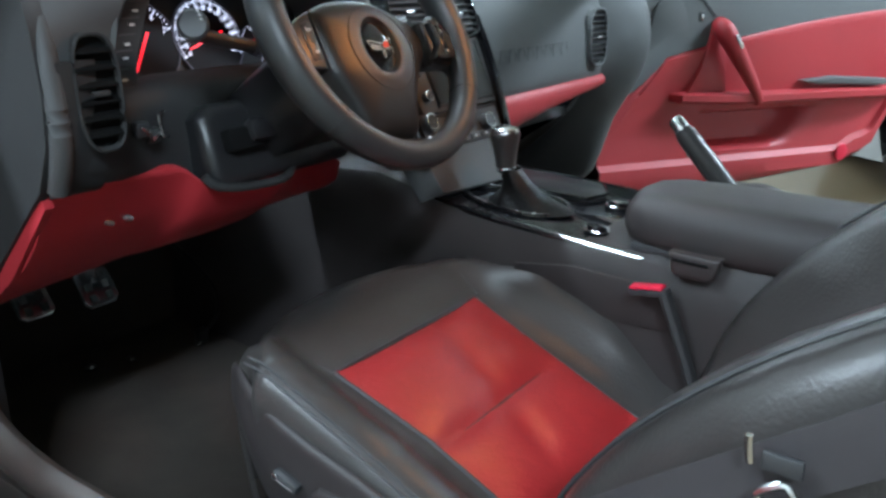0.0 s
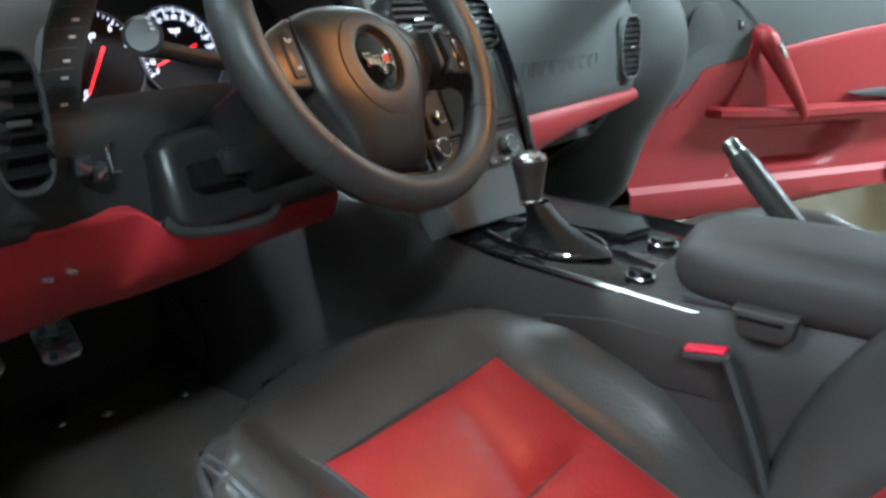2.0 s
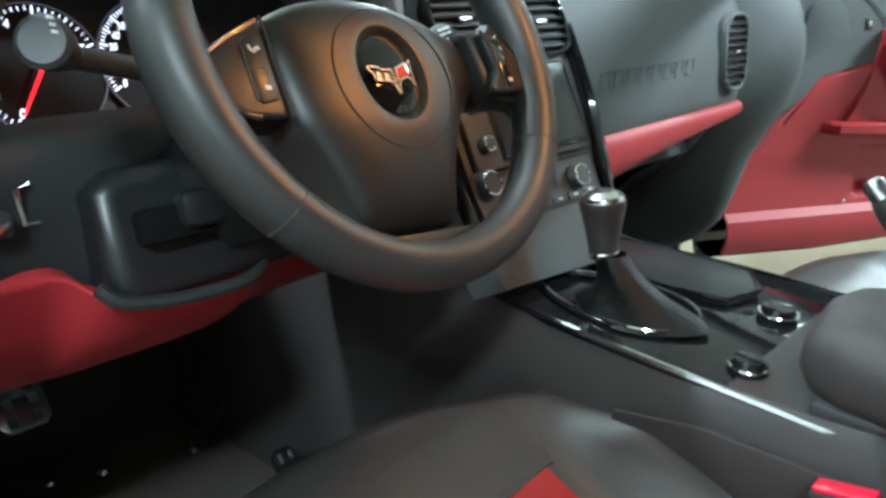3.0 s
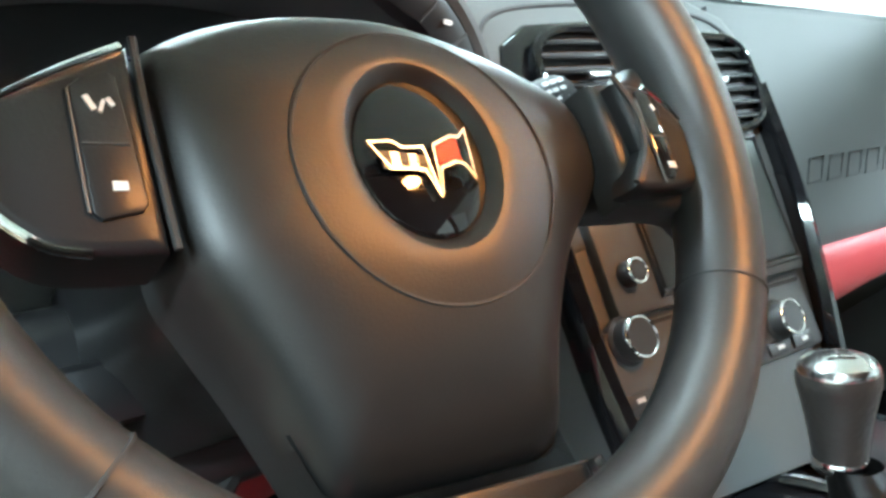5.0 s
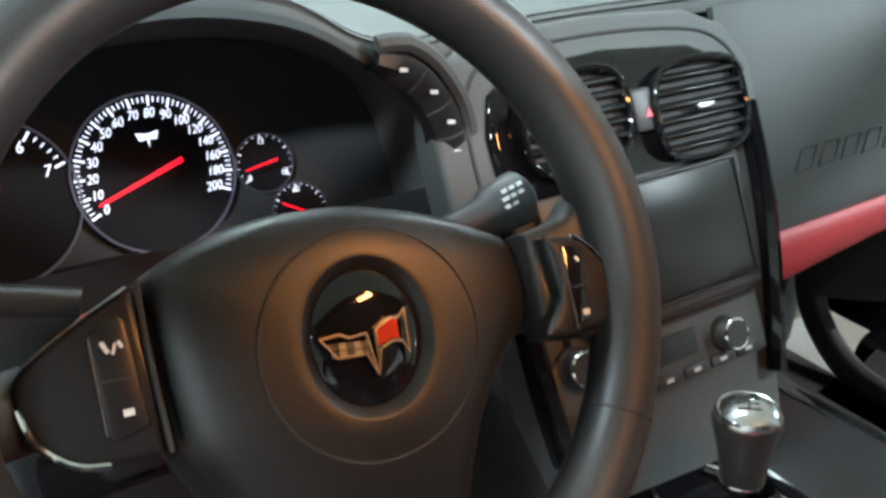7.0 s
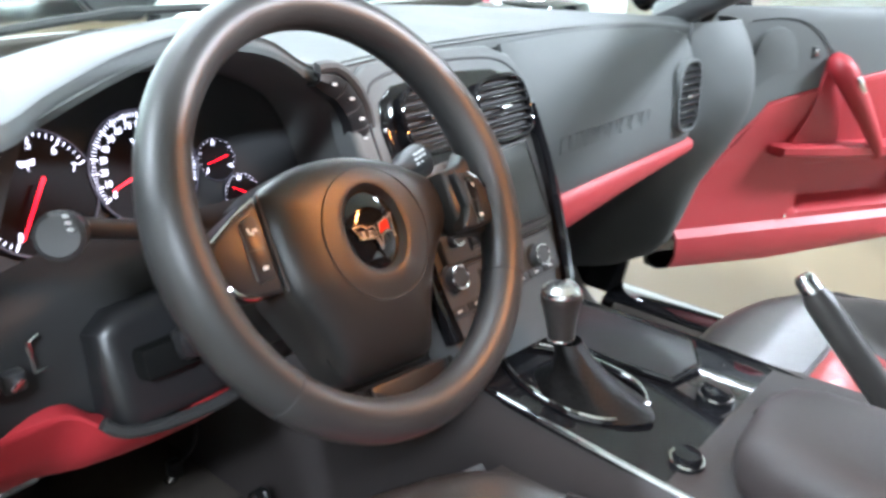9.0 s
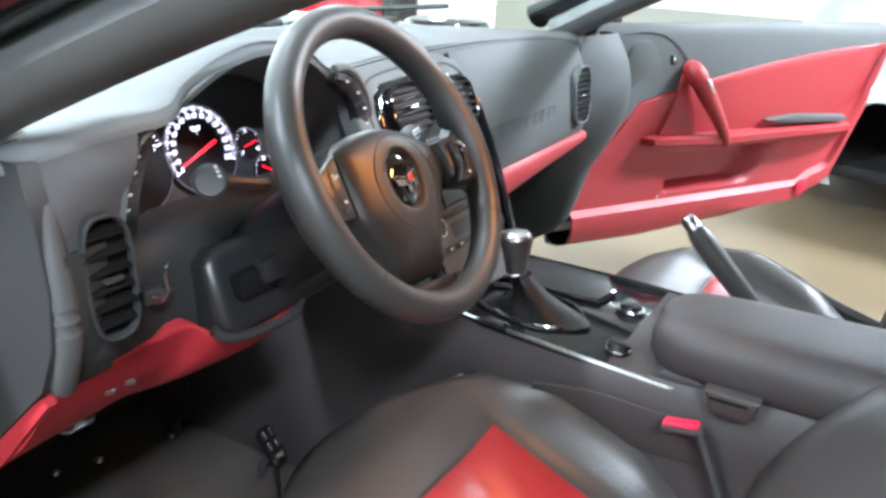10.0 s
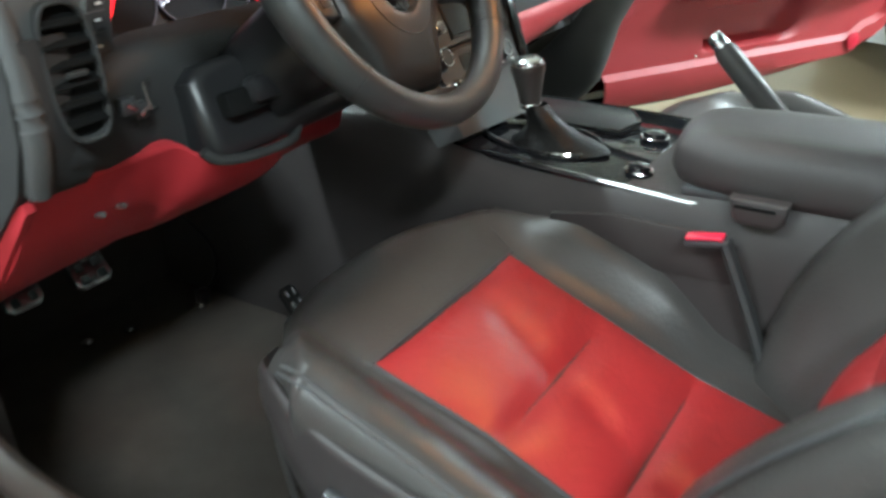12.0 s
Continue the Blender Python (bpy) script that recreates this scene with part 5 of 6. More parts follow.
def seat(name, xc, label, group, slide=0.0, low=0.0):
    """A bucket seat: black cushion and back with red centre panels, side valance and switches."""
    s = thing(name, (xc, -0.15, 0.17), label, "car seat", group)

    def P(x, y, z):
        return Vector((xc + x, y + slide, z - low))

    def ss(v):
        v = min(1.0, max(0.0, v))
        return v * v * (3 - 2 * v)

    def ztop(x, y):
        z = float(np.interp(-y, (-0.13, -0.07, -0.02, 0.045, 0.17, 0.30, 0.45), (0.446, 0.452, 0.444, 0.420, 0.376, 0.323, 0.290)))
        if x < 0:
            rise = 0.066 * ss((-x - 0.150) / 0.090)
        else:
            rise = 0.056 * ss((x - 0.148) / 0.070) * (1 - 0.7 * ss((-0.21 - y) / 0.12))
        return z + rise * (1 - 0.8 * ss((y + (0.06 if x < 0 else 0.12)) / 0.13))

    left = ((-0.262, 0.165), (-0.274, 0.090), (-0.278, 0.046), (-0.275, 0.022), (-0.267, 0.007), (-0.256, 0.001))
    right = ((0.236, 0.001), (0.245, 0.008), (0.251, 0.024), (0.253, 0.05), (0.251, 0.09), (0.243, 0.165))
    inner = [-0.243 + 0.0187 * k for k in range(26)]
    rows = []
    for i in range(48):
        fy = (0.105, 0.119, 0.121, 0.114, 0.095)[i] if i < 5 else 0.075 - 0.0125 * (i - 5)
        drop = (0.17, 0.10, 0.05, 0.018, 0.004)[i] if i < 5 else 0.0
        row = []
        for x, dz in list(left) + [(x, 0.0) for x in inner] + list(right):
            y = fy - 0.110 * max(0.0, min(1.0, (fy + 0.06) / 0.15)) * min(1.0, abs(x) / 0.25) ** 2.4
            z = ztop(max(-0.243, min(0.225, x)), y) - dz - drop * (0.3 if dz else 1.0)
            if -0.262 < x < -0.17 and not drop:
                z -= 0.0022 * sum(math.exp(-((y - yk + 0.35 * (x + 0.22)) / 0.007) ** 2) for yk in (-0.075, -0.105, -0.15, -0.21))
            row.append(P(x * (1 - 0.10 * ss((fy + 0.04) / 0.15)), y, max(z, 0.25)))
        rows.append(row)
    part("cushion", loft(rows), LEATHER, s, "black leather cushion bolsters")
    rr, cuts = [], (-0.045, -0.186, -0.300, -0.41)

    def half(y):
        return float(np.interp(-y, (0.045, 0.17, 0.30, 0.41), (0.147, 0.137, 0.138, 0.132)))

    for i in range(61):
        y = cuts[0] + (cuts[-1] - cuts[0]) * i / 60
        j = max(k for k in range(3) if y <= cuts[k] + 1e-6)
        f = (cuts[j] - y) / (cuts[j] - cuts[j + 1])
        puff = 0.012 * (1 - abs(2 * f - 1) ** 3.5) - 0.004
        row = []
        for k in range(-10, 11):
            x = (half(y) - (0.010 if k > 0 else 0.0)) * k / 10
            dent = 0.007 * math.exp(-((x - 0.02 - 0.35 * (y + 0.11)) / 0.018) ** 2) * math.sin(math.pi * f)
            row.append(P(x, y, ztop(0, y) + 0.003 + puff * (1 - (k / 10) ** 6) - dent))
        rr.append(row)
    part("centre_panel", thick(loft(rr), 0.008), RED, s, "red leather seat panel with soft tucks")
    for sg in (-1, 1):
        seam = [P(sg * (half(y) + (-0.008 if sg > 0 else 0.002)), y, ztop(0, y) + 0.001) for y in (-0.045, -0.09, -0.13, -0.17, -0.21, -0.25, -0.29, -0.33, -0.38)]
        part("piping", tube(seam, 0.0025, 6), DARK, s)
        for dx in (0.0, 0.006):
            xs = -0.268 + dx if sg < 0 else 0.240 - dx
            ridge = [P(xs, y, ztop(-0.243 if sg < 0 else 0.225, y) - (0.006 if dx == 0 else 0.0012)) for y in (-0.03, -0.06, -0.1, -0.15, -0.2, -0.25, -0.3, -0.36, -0.42)]
            part("bolster_seam", tube(spl(ridge, 3), 0.0016, 6), DARK, s)
        nose = [P(sg * x, y, ztop(sg * x, y) + 0.0006) for x, y in ((0.150, -0.043), (0.158, -0.02), (0.163, -0.008), (0.167, 0.002))]
        part("nose_seam", tube(spl(nose, 3), 0.0014, 6), DARK, s)
    part("piping", tube([P(0.147 * k / 6, -0.043, ztop(0, -0.043) + 0.001) for k in range(-6, 7)], 0.0025, 6), DARK, s)
    # plastic valance with the switches
    for sg in (-1, 1):
        pts = spl([P(sg * 0.165, 0.074, 0), P(sg * 0.208, 0.050, 0), P(sg * 0.242, 0.005, 0), P(sg * 0.264, -0.05, 0), P(sg * 0.275, -0.12, 0), P(sg * 0.276, -0.25, 0), P(sg * 0.270, -0.42, 0)], 5)
        rows = []
        for q in pts:
            v = -(q.y - slide)
            zt = float(np.interp(v, (-0.09, -0.03, 0.0, 0.055, 0.15, 0.21, 0.26, 0.42), (0.390, 0.43, 0.440, 0.428, 0.408, 0.396, 0.374, 0.33))) - low
            zb = float(np.interp(v, (-0.09, 0.0, 0.06, 0.2), (0.36, 0.345, 0.305, 0.285))) - low
            o = Vector((sg, 0, 0))
            rows.append(spl([q + Vector((0, 0, zt - 0.012)) - o * 0.006, q + Vector((0, 0, zt)) + o * 0.002, q + Vector((0, 0, zt - 0.004)) + o * 0.009, q + Vector((0, 0, zt - 0.02)) + o * 0.011, q + Vector((0, 0, (zt + zb) / 2)) + o * 0.012, q + Vector((0, 0, zb)) + o * 0.002], 3))
        v = part("valance", thick(loft(rows), 0.006), GREYHIDE, s, "charcoal plastic seat valance")
        if sg < 0:
            cover = [(-0.066, -0.06), (0.055, -0.06), (0.061, -0.027), (0.05, 0.029), (0.03, 0.048), (0.005, 0.054), (-0.06, 0.052), (-0.068, 0.044)]
            part("recliner_cover", prism(cover, 0.012, face_plane(P(-0.297, -0.213, 0.340), (0, -1, 0), (0, 0, 1)), 0.007, 3), GREYHIDE, v, "moulded recliner cover")
            for y, w, z, xo in ((-0.111, 0.034, 0.384, -0.292), (-0.178, 0.024, 0.345, -0.301)):
                part("seat_switch", rbox(P(xo, y, z), (0.012, w, 0.012), 0.004, pose(0, 0, 0, 14, 0, 0)), DARK, v)
                # silver bits set on the dark switches as their small highlights
                part("switch_glint", rbox(P(xo - 0.006, y + w * 0.32, z + 0.004), (0.003, 0.007, 0.006), 0.001), SILVER, v)
                part("switch_glint_line", tube([P(xo - 0.0062, y + w * 0.28, z + 0.002), P(xo - 0.0062, y - w * 0.38, z - 0.003)], 0.0009, 5), SILVER, v)
    for x in (-0.2, 0.2):
        part("rail", rbox(P(x, -0.2, 0.195), (0.03, 0.50, 0.035), 0.006), LINING, s)
    part("seat_base", rbox(P(0, -0.18, 0.245), (0.38, 0.36, 0.10), 0.02), RUBBER, s)
    # back, well reclined; the bolsters stand forward at its foot
    spine = spl([(0, -0.335, 0.235), (0, -0.36, 0.39), (0, -0.395, 0.475), (0, -0.445, 0.548), (0, -0.505, 0.608), (0, -0.58, 0.672), (0, -0.67, 0.748), (0, -0.76, 0.825), (0, -0.82, 0.885)], 6)

    def B(x, h, t):
        k = h * (len(spine) - 1)
        i = min(int(k), len(spine) - 2)
        q, d = spine[i].lerp(spine[i + 1], k - i), (spine[i + 1] - spine[i]).normalized()
        return Vector((xc + x, q.y + slide, q.z - low)) + t * Vector((0, d.z, -d.y))

    rows, stations = [], ((0.0, 0.20, 0.0, 0.07), (0.08, 0.235, 0.0, 0.095), (0.18, 0.25, 0.0, 0.105), (0.3, 0.258, 0.0, 0.105), (0.42, 0.262, 0.0, 0.10), (0.55, 0.258, 0.0, 0.09), (0.66, 0.235, 0.01, 0.065), (0.76, 0.185, 0.015, 0.03), (0.86, 0.14, 0.01, 0.02), (0.96, 0.115, 0.02, 0.02), (1.0, 0.08, 0.06, 0.06))
    for h, w, bol, mid in stations:
        loop = [(-w, -0.13), (-w - 0.014, -0.06), (-w - 0.004, -0.018 - bol), (-w + 0.028, -bol), (-w * 0.74, -bol - 0.010), (-w * 0.57, -mid + 0.012), (-w * 0.3, -mid), (0, -mid), (w * 0.3, -mid), (w * 0.57, -mid + 0.012), (w * 0.74, -bol - 0.010), (w - 0.028, -bol), (w + 0.004, -0.018 - bol), (w + 0.014, -0.06), (w, -0.13), (w * 0.7, -0.18), (0, -0.19), (-w * 0.7, -0.18)]
        rows.append(spl([B(x, h, t) for x, t in loop] + [B(loop[0][0], h, loop[0][1])], 2)[:-1])
    back = part("backrest", loft([spl([q[j] for q in rows], 2) for j in range(len(rows[0]))], close_u=True), LEATHER, s, "black leather backrest bolsters")
    for h0, h1 in ((0.07, 0.27), (0.278, 0.47), (0.478, 0.66)):
        rr = []
        for i in range(7):
            f = i / 6
            h = h0 + (h1 - h0) * f
            rr.append([B(0.132 * k / 6, h, -0.098 + 0.05 * max(0, h - 0.45) + 0.014 * (1 - (2 * f - 1) ** 4) * (1 - (k / 6) ** 4)) for k in range(-6, 7)])
        part("back_panel", thick(loft(rr), 0.008), RED, back, "red leather back panel")
    for sg in (-1, 1):
        part("back_seam", tube(spl([B(sg * (w - 0.010), h, -bol + 0.0005) for h, w, bol, mid in stations[1:8]], 3), 0.0024, 6), DARK, back)
    return s


seat("driver_seat", -0.364, "black leather bucket seat with bright red centre panels", "front seats", -0.013, -0.016)
seat("passenger_seat", 0.395, "black leather passenger bucket seat with red centre panels", "front seats", -0.12, 0.0)

buckle = thing("belt_buckle", (-0.152, -0.275, 0.30), "belt buckle with a red release button beside the console", "belt buckle")
part("stalk", tube(spl([(-0.172, -0.385, 0.30), (-0.170, -0.355, 0.385), (-0.170, -0.325, 0.455), (-0.170, -0.308, 0.493)], 4), 0.007, 8, flat=1.7, up=(1, 0, 0)), RUBBER, buckle, "black webbing stalk")
part("buckle_case", rbox((-0.171, -0.290, 0.487), (0.020, 0.052, 0.009), 0.003, pose(0, 0, 0, -10, 0, 0)), DARK, buckle)
part("release_button", rbox((-0.172, -0.287, 0.4935), (0.018, 0.044, 0.005), 0.002, pose(0, 0, 0, -10, 0, 0)), BUCKLE, buckle, "red release button")

belt = thing("seat_belt", (-0.64, -0.5, 0.45), "dark seat belt with a metal tongue hanging beside the seat", "seat belt")


def ribbon(pts, w, side):
    rows = []
    for q in spl(pts, 6):
        rows.append([q - Vector(side) * w / 2, q - Vector(side) * w / 4 + Vector((-0.0006, 0, 0)), q + Vector(side) * w / 4 + Vector((-0.0006, 0, 0)), q + Vector(side) * w / 2])
    return thick(loft(rows), 0.0014)


part("webbing", ribbon([(-0.625, -0.300, 0.345), (-0.648, -0.335, 0.395), (-0.664, -0.415, 0.472), (-0.672, -0.50, 0.546), (-0.668, -0.605, 0.628), (-0.658, -0.73, 0.725), (-0.65, -0.92, 0.875)], 0.041, Vector((0, 0.62, 0.78)).normalized()), WEB, belt)
TM = face_plane((-0.681, -0.572, 0.588), (0, -0.80, 0.60), (0, 0.60, 0.80)) @ Matrix.Scale(0.48, 4)
part("tongue", tube(spl([on(TM, x, y, 0.003) for x, y in ((-0.016, -0.030), (0.014, -0.030), (0.020, -0.022), (0.022, 0.010), (0.016, 0.016), (-0.014, 0.016), (-0.020, 0.008), (-0.022, -0.022), (-0.016, -0.030))], 3)[:-1], 0.0032, 8, close=True), SILVER, belt, "bright metal tongue")
part("belt_guide", tube([on(TM, -0.006, 0.055, 0.004), on(TM, 0.004, 0.075, 0.004), on(TM, 0.012, 0.088, 0.004)], 0.0026, 6), SILVER, belt)
part("tongue_grip", rbox((0, 0, 0), (0.050, 0.026, 0.010), 0.004, TM @ Matrix.Translation((0.030, 0.040, 0.002)) @ pose(0, 0, 0, 0, 0, -35)), DARK, belt)

# ---------- doors ----------


def face_frame(p, r, n):
    """x along the door, y up, z into the cabin."""
    m = Matrix((r, Vector((0, 0, 1)), n)).transposed().to_4x4()
    m.translation = p
    return m


def door(name, mirror, label, swing):
    """An open door in its own frame: d along the door from the hinge, z up, outwards to the cabin."""
    sx = -1 if mirror else 1
    c, s = math.cos(swing), math.sin(swing)
    R = Vector((sx * c, -s, 0))
    N = Vector((-sx * s, -c, 0))
    hinge_at = Vector((-0.93, 0.245, 0)) - 0.035 * N if mirror else Vector((0.985, 0.272, 0))
    along, high, foot = (1.0, 1.0, 0.0) if mirror else (0.92, 1.0, -0.014)
    th = thing(name, (hinge_at.x + R.x * 0.5, hinge_at.y + R.y * 0.5, 0.28), label, "car door", "doors")

    def D(d, z, o=0.0):
        return hinge_at + R * d * along + Vector((0, 0, foot + high * z)) + N * o

    ds = [-0.085, -0.04, 0.03, 0.12, 0.2, 0.25, 0.27, 0.28, 0.29] + [0.3 + 0.02 * k for k in range(25)] + [0.83, 0.87, 0.92, 0.97, 1.01, 1.04, 1.07, 1.10, 1.125, 1.15, 1.175, 1.19]

    def zred(d):
        return 0.635 + 0.155 * (1 - (1 - min(1, max(0, d) / 1.25)) ** 1.8) - 0.13 * max(0, 0.12 - d) / 0.16

    def zbot(d):
        return float(np.interp(d, (-0.1, 0.2, 0.54, 0.85, 0.97, 1.01, 1.125, 1.213), (0.285, 0.28, 0.295, 0.317, 0.345, 0.365, 0.58, 0.838)))

    def ztopd(d):
        return 0.857 - 0.01 * d

    def pocket_depth(d, z):
        """The map pocket's hollow, with a slanting rear end."""
        rear = 0.60 + 1.1 * (z - 0.395)
        return 0.055 * min(1.0, max(0.0, (d - 0.275) / 0.012)) * min(1.0, max(0.0, (rear + 0.04 - d) / 0.09)) * min(1.0, max(0.0, (z - 0.392) / 0.012)) * min(1.0, max(0.0, (0.506 - z) / 0.01))

    grey, red = [], []
    for d in ds:
        zt, zb = ztopd(d), zbot(d)
        zr = max(zred(d), min(zb + 0.02, zt - 0.012))
        grey.append(spl([D(d, zt, -0.05), D(d, zt + 0.004, -0.01), D(d, zt - 0.008, 0.010), D(d, (zt + zr) / 2, 0.022), D(d, zr + 0.002, 0.030)], 3))
        fall = (zr - zb) / (zr - 0.30)

        def E(z, o):
            return D(d, zr - (zr - z) * min(1.0, fall) if fall < 0.95 else max(z, zb), o)

        red.append(spl([D(d, zr, 0.026), E(zr - 0.006, 0.033), E(zr * 0.7 + 0.57 * 0.3, 0.030), E(min(zr - 0.02, 0.575), 0.022), E(min(zr - 0.025, 0.53), 0.016)], 2) + [E(min(zr - 0.03, z), float(np.interp(z, (0.33, 0.365, 0.375, 0.45, 0.53), (0.036, 0.033, 0.016, 0.012, 0.016))) - pocket_depth(d, z)) for z in (0.512, 0.505, 0.498, 0.49, 0.47, 0.45, 0.43, 0.41, 0.402, 0.395, 0.388, 0.375, 0.36, 0.345)] + [E(0.318, 0.036), D(d, zb, 0.02)])
    part("upper_panel", thick(loft(grey), 0.006), DASH, th, "dark grey upper door trim")
    part("lower_panel", thick(loft(red), 0.006), REDTRIM, th, "red lower door trim")
    skin = []
    for d in [-0.10] + ds + [1.195]:
        zt, zb = ztopd(min(d, 1.28)) - 0.004, zbot(d) - 0.012
        skin.append([D(d, zt, -0.05), D(d, zt - 0.01, -0.058), D(d, zb + 0.02, -0.058), D(d, zb, -0.004), D(d, zb - 0.01, -0.06), D(d, max(zb, 0.42), -0.13), D(d, max(zb, 0.7), -0.13), D(d, zt, -0.08)])
    part("door_shell", loft(skin, close_v=True, caps=True), PAINT, th, "glossy black outer door shell")
    FR = face_frame(hinge_at + Vector((0, 0, foot)), R, N) @ Matrix.Diagonal((along, high, 1, 1))
    # armrest ledge, pull handle, pocket and pad
    ledge = []
    for d, z, o, hh in ((0.15, 0.555, 0.022, 0.018), (0.17, 0.555, 0.055, 0.022), (0.25, 0.553, 0.068, 0.024), (0.45, 0.545, 0.072, 0.026), (0.7, 0.545, 0.070, 0.026), (0.95, 0.540, 0.062, 0.024), (1.05, 0.538, 0.05, 0.022), (1.075, 0.538, 0.02, 0.02)):
        ledge.append([D(d, z + hh * 0.5, 0.0), D(d, z + hh * 0.5, o * 0.8), D(d, z + hh * 0.3, o), D(d, z - hh * 0.4, o), D(d, z - hh * 0.7, o * 0.8), D(d, z - hh * 0.9, 0.0)])
    part("ledge", loft(ledge, close_v=True, caps=True), REDTRIM, th, "red armrest ledge")
    pts = spl([D(0.295, 0.742, 0.028), D(0.29, 0.735, 0.055), D(0.315, 0.70, 0.068), D(0.37, 0.635, 0.072), D(0.43, 0.565, 0.070), D(0.455, 0.535, 0.06)], 5)
    part("pull_handle", tube(pts, [0.014 + 0.010 * math.sin(math.pi * min(1, 0.25 + k / len(pts))) for k in range(len(pts))], 12, flat=1.15), REDTRIM, th, "red grab handle")
    part("handle_base", prism([(0.20, 0.56), (0.24, 0.63), (0.275, 0.745), (0.31, 0.748), (0.33, 0.70), (0.345, 0.56)], 0.02, FR @ Matrix.Translation((0, 0, 0.036)), 0.004), REDTRIM, th)
    part("handle_clip", rbox((0, 0, 0), (0.012, 0.045, 0.006), 0.002, FR @ Matrix.Translation((0.322, 0.705, 0.090)) @ pose(0, 0, 0, 0, 0, 38)), SILVER, th)
    part("ledge_pad", prism([(0.645, 0.584), (0.70, 0.572), (1.00, 0.558), (1.03, 0.566), (1.01, 0.578), (0.78, 0.592)], 0.03, FR @ Matrix.Translation((0, 0, 0.052)), 0.005), DASH, th, "dark grey armrest pad")
    part("reflector", lathe([(0.026, 0), (0.026, 0.004), (0.02, 0.006), (0.0005, 0.006)], FR @ Matrix.Translation((0.87, 0.356, 0.037)), 20), BUCKLE, th, "round red door reflector")
    part("release_button", rbox((0, 0, 0), (0.02, 0.026, 0.006), 0.002, FR @ Matrix.Translation((0.235, 0.765, 0.022))), DARK, th)
    part("release_mark", rbox((0, 0, 0), (0.006, 0.016, 0.002), 0.0005, FR @ Matrix.Translation((0.235, 0.765, 0.0258))), SILVER, th)
    part("speaker_panel", prism([(q.x, q.y) for q in spl([(0.05, 0.665, 0), (0.055, 0.74, 0), (0.075, 0.80, 0), (0.12, 0.82, 0), (0.165, 0.80, 0), (0.19, 0.74, 0), (0.195, 0.69, 0)], 3)], 0.008, FR @ Matrix.Translation((0, 0, 0.0255)), 0.003), DASH, th, "grey speaker panel")
    part("screw", lathe([(0.005, 0), (0.005, 0.002), (0.0005, 0.003)], FR @ Matrix.Translation((0.24, 0.385, 0.022)), 10), SILVER, th)
    part("trim_line", tube(spl([on(FR, 0.05, 0.833, 0.0135), on(FR, 0.13, 0.838, 0.0135), on(FR, 0.20, 0.828, 0.0165), on(FR, 0.25, 0.80, 0.021), on(FR, 0.285, 0.765, 0.026)], 4), 0.0016, 6), LINING, th)
    g = part("window_pane", thick(loft([[D(d, z, -0.055 - 0.10 * f) for z, f in ((0.82, 0), (0.95, 0.3), (1.08, 0.65), (1.18 - 0.10 * abs(d - 0.62), 1.0))] for d in (0.16, 0.3, 0.5, 0.7, 0.9, 1.05)]), 0.004), PANE, th, "raised clear window glass")
    g.visible_shadow = False
    mm = D(0.10, 0.93, -0.12)
    part("mirror_housing", loft([[mm + R * x * k + Vector((0, 0, z * k)) + N * o for x, z in ring_pts(0.085, 0.055, 16)] for o, k in ((0.05, 0.92), (0.04, 1.0), (0.0, 1.0), (-0.05, 0.8), (-0.08, 0.35))], close_v=True, caps=True), PAINT, th, "glossy black door mirror housing")
    part("mirror_foot", tube([D(0.07, 0.85, -0.06), D(0.085, 0.90, -0.10)], 0.03, 10, flat=0.6), PAINT, th)
    return th


door("passenger_door", False, "open passenger door with red and grey trim", radians(31))
door("driver_door", True, "open driver door with red and grey trim", math.atan2(0.02, 0.99))

# ---------- other cars in the showroom ----------


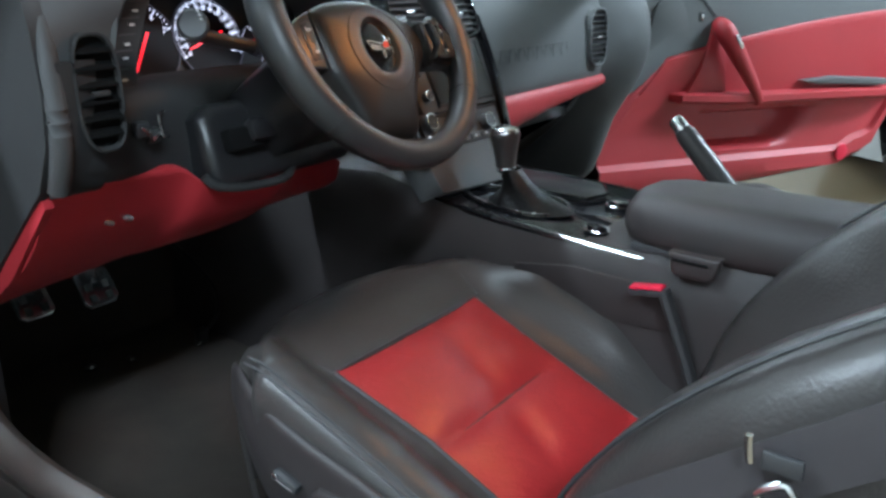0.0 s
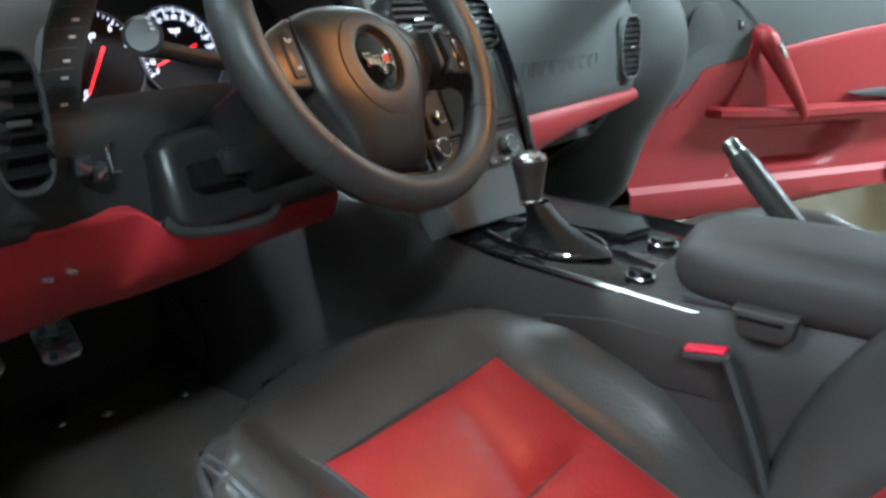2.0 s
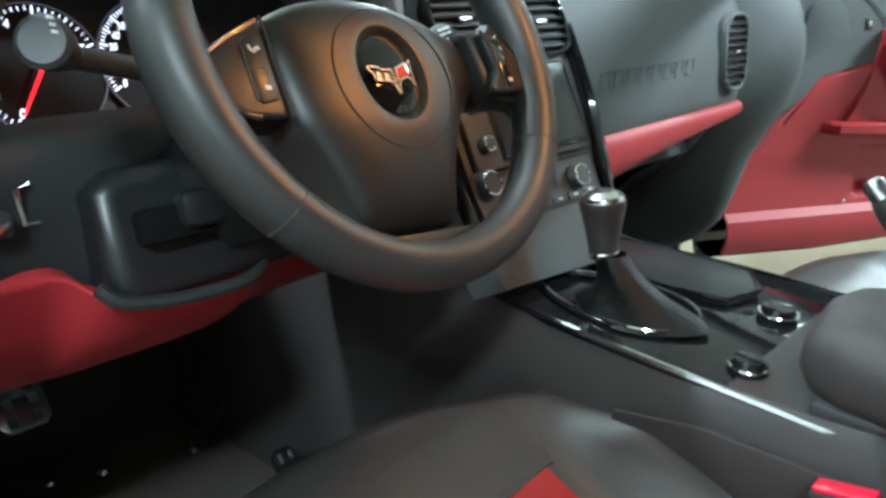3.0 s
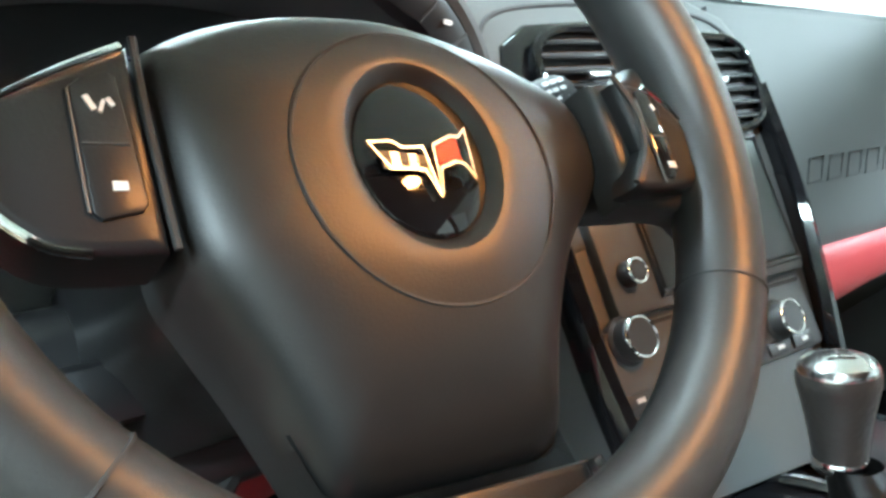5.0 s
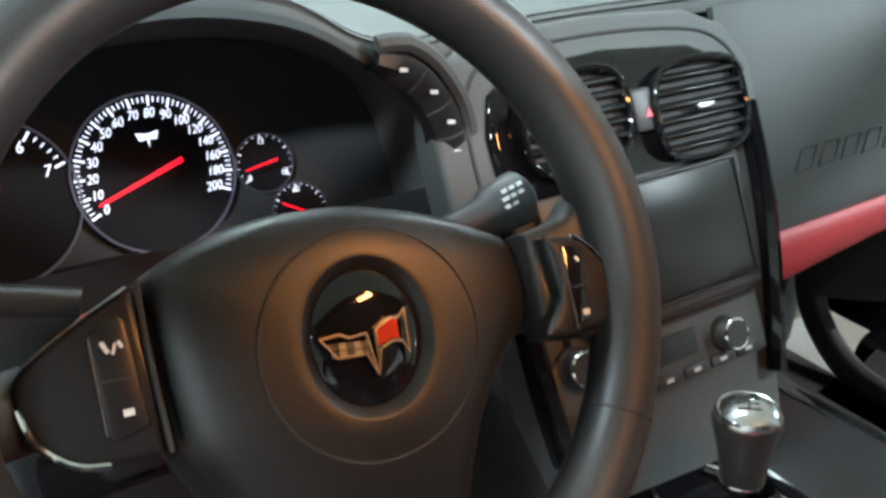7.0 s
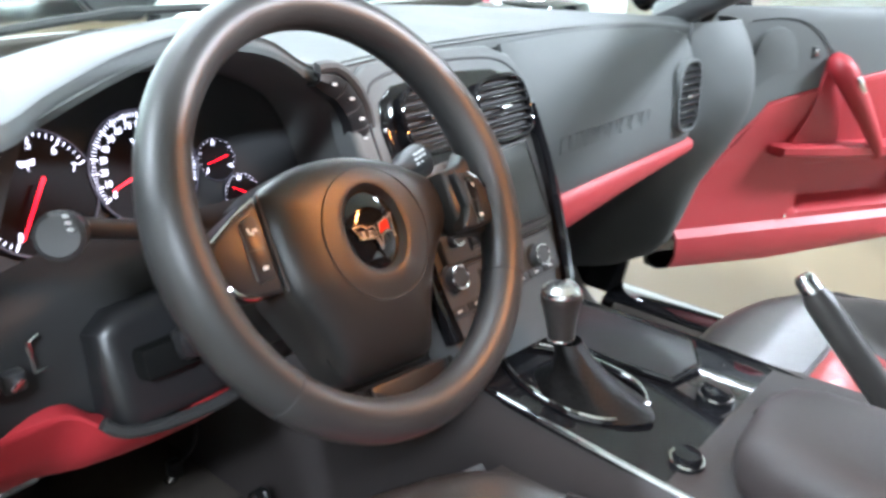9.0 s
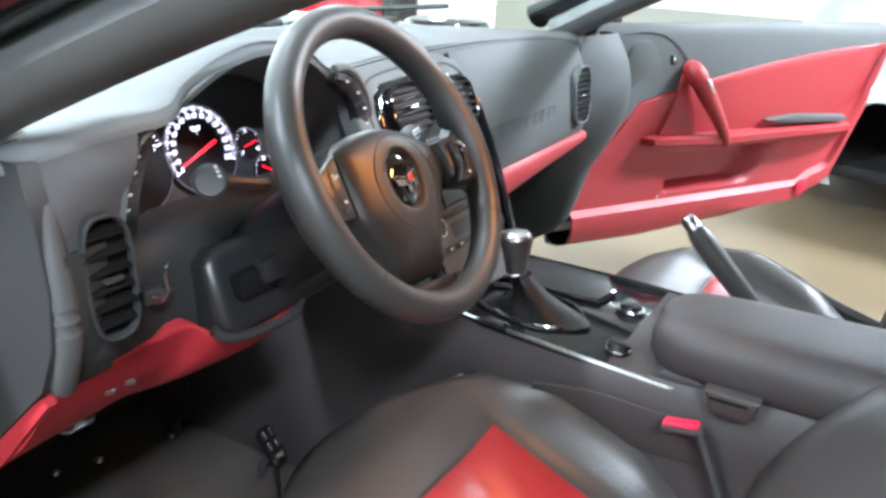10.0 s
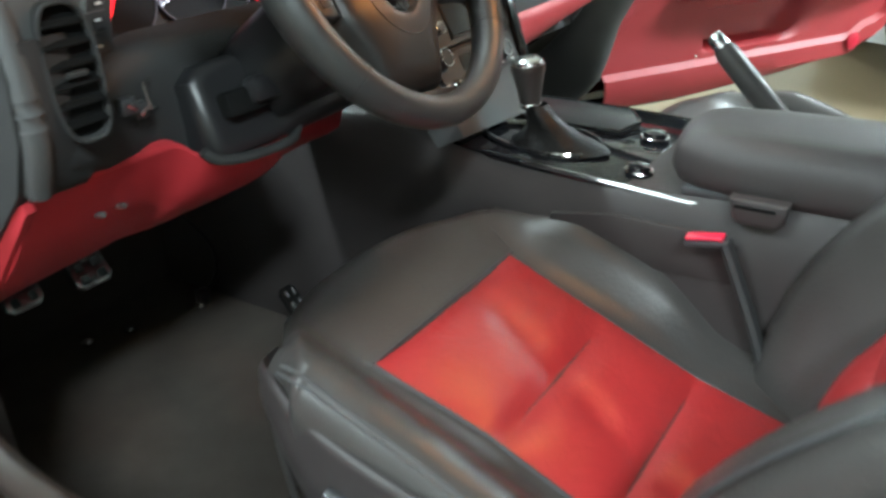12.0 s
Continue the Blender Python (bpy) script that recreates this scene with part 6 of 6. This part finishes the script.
def other_car(name, m, paint, label, amber=False, open_top=False):
    """A parked car, built along local x (front at +x), 4.5 m long, on the floor."""
    th = thing(name, m.translation, label, "car", "parked cars")
    xs = [-2.25, -2.15, -1.8, -1.3, -0.7, 0.0, 0.6, 1.2, 1.7, 2.05, 2.22, 2.28]
    hs = [0.72, 0.86, 0.93, 0.92, 0.86, 0.84, 0.86, 0.90, 0.84, 0.72, 0.62, 0.52]
    ws = [0.72, 0.84, 0.92, 0.93, 0.90, 0.89, 0.90, 0.92, 0.90, 0.82, 0.68, 0.5]
    rows = []
    for x, h, w in zip(xs, hs, ws):
        loop = [(-w * 0.92, 0.18), (-w, 0.32), (-w, 0.52), (-w * 0.97, h - 0.12), (-w * 0.84, h - 0.015), (-w * 0.55, h), (0, h + 0.01), (w * 0.55, h), (w * 0.84, h - 0.015), (w * 0.97, h - 0.12), (w, 0.52), (w, 0.32), (w * 0.92, 0.18)]
        rows.append([m @ q for q in spl([(x, y, z) for y, z in loop], 2)])
    cols = [spl([r[j] for r in rows], 2) for j in range(len(rows[0]))]
    part("body_shell", loft(cols, caps=False), paint, th)
    part("underside", rbox((0, 0, 0), (4.2, 1.6, 0.06), 0.02, m @ Matrix.Translation((0, 0, 0.2))), RUBBER, th)
    if open_top:
        bow = spl([(0.85, -0.70, 0.86), (0.5, -0.64, 1.08), (0.28, -0.56, 1.20), (0.22, 0.0, 1.235), (0.28, 0.56, 1.20), (0.5, 0.64, 1.08), (0.85, 0.70, 0.86)], 4)
        part("windscreen_frame", tube([m @ q for q in bow], 0.028, 8), RUBBER, th, "black windscreen frame")
        wp = part("windscreen", thick(loft([[m @ Vector((0.80, y, 0.88)), m @ Vector((0.5, y * 0.93, 1.07)), m @ Vector((0.25, y * 0.82, 1.205))] for y in (-0.66, -0.33, 0, 0.33, 0.66)]), 0.005), PANE, th)
        wp.visible_shadow = False
        part("mirror", rbox((0, 0, 0), (0.03, 0.24, 0.07), 0.012, m @ Matrix.Translation((0.22, 0, 1.13))), RUBBER, th, "rear view mirror")
        for y in (-0.36, 0.36):
            part("headrest", rbox((0, 0, 0), (0.14, 0.42, 0.42), 0.06, m @ Matrix.Translation((-0.62, y, 0.90))), LEATHER, th)
        part("cockpit", rbox((0, 0, 0), (1.4, 1.3, 0.02), 0.006, m @ Matrix.Translation((0.0, 0, 0.872))), LINING, th, "dark open cockpit")
    else:
        top = []
        for x, h, w in ((-1.6, 0.9, 0.66), (-1.2, 1.05, 0.62), (-0.6, 1.18, 0.58), (0.0, 1.2, 0.56), (0.25, 1.15, 0.58), (0.7, 0.93, 0.70), (0.85, 0.86, 0.74)):
            top.append([m @ Vector(q) for q in ((x, -w - 0.08, 0.84), (x, -w, h - 0.06), (x, -w * 0.8, h), (x, w * 0.8, h), (x, w, h - 0.06), (x, w + 0.08, 0.84))])
        part("cabin_glass", loft(top), SCREEN, th, "dark tinted cabin glass")
        part("roof", thick(loft([[m @ Vector((x, y, 1.205 - 0.03 * (x + 0.3) ** 2 - 0.06 * y * y)) for y in (-0.56, -0.3, 0, 0.3, 0.56)] for x in (-1.0, -0.6, -0.2, 0.15)]), 0.02), paint, th)
    for x in (-1.35, 1.35):
        for y in (-0.86, 0.86):
            sg = 1 if y > 0 else -1
            wm = m @ Matrix.Translation((x, y, 0.33)) @ pose(0, 0, 0, -90 * sg, 0, 0)
            t = part("tyre", lathe([(0.20, -0.11), (0.30, -0.115), (0.33, -0.09), (0.33, 0.06), (0.31, 0.085), (0.22, 0.075)], wm, 32), RUBBER, th)
            hub = [(0.22, 0.07), (0.205, 0.05), (0.06, 0.055), (0.0005, 0.06)]
            part("wheel_rim", lathe(hub, wm, 32), ALLOY, t)
            part("wheel_arch", lathe([(0.345, 0.02), (0.375, 0.055), (0.36, 0.075), (0.34, 0.06)], m @ Matrix.Translation((x, y, 0.34)) @ pose(0, 0, 0, -90 * sg, 0, 0), 32), LINING, th)
    for y in (-0.62, 0.62):
        part("headlamp", rbox((0, 0, 0), (0.34, 0.2, 0.07), 0.03, m @ Matrix.Translation((1.98, y, 0.70)) @ pose(0, 0, 0, 0, 22, 0)), SCREEN, th)
        if amber:
            part("marker_lamp", rbox((0, 0, 0), (0.05, 0.075, 0.04), 0.01, m @ Matrix.Translation((2.268, y * 0.40, 0.44)) @ pose(0, 0, 0, 0, 0, 8 if y > 0 else -8)), AMBER, th, "amber side marker lamp")
    return th


other_car("red_car", pose(5.75, 4.75, 0, 0, 0, 197.5) @ Matrix.Scale(1.17, 4), REDPAINT, "glossy red open-top sports car parked in the showroom", False, True)
other_car("silver_car", pose(4.55, -1.05, 0, 0, 0, 170), SILVERPAINT, "silver sports car parked beside the open door", True)
other_car("white_car", pose(2.0, 7.6, 0, 0, 0, -15), WHITEPAINT, "white car parked further back in the showroom")

# ceiling light fittings
for lx, ly, w in LAMPS:
    fitting = thing("ceiling_light", (lx, ly, 3.95), "white ceiling light fitting", "ceiling light", "ceiling lights")
    part("housing", rbox((lx, ly, 3.88), (1.6, 0.6, 0.26), 0.01), WALL, fitting)

# cable in the driver's foot well; silver studs stand in for glints there
cable = thing("footwell_cable", (-0.16, 0.60, 0.22), "thin black cable loop in the foot well", "cable")
part("lead", tube(spl([(-0.20, 0.60, 0.18), (-0.165, 0.59, 0.215), (-0.158, 0.60, 0.27), (-0.175, 0.66, 0.33), (-0.18, 0.73, 0.36)], 6), 0.004, 8), SATIN, cable)
part("clip_lead", tube(spl([(-0.238, 0.312, 0.172), (-0.242, 0.310, 0.20), (-0.249, 0.306, 0.23), (-0.249, 0.303, 0.25)], 5), 0.004, 8), SATIN, cable)
part("clip", rbox((-0.249, 0.303, 0.256), (0.018, 0.010, 0.016), 0.003, pose(0, 0, 0, 20, 0, 25)), CHROME, cable, "small bright metal clip")
part("plug", rbox((-0.203, 0.592, 0.185), (0.022, 0.02, 0.03), 0.004), SATIN, cable)
for x, y, z in ((-0.40, 0.66, 0.172), (-0.335, 0.63, 0.172), (-0.215, 0.585, 0.172)):
    solid("carpet_glint", lathe([(0.011, 0), (0.011, 0.004), (0.006, 0.008), (0.0005, 0.009)], Matrix.Translation((x, y, z)), 12), SILVER, "small silver stud added for a glint on the dark carpet", "fastener", (x, y, z), "carpet fasteners")
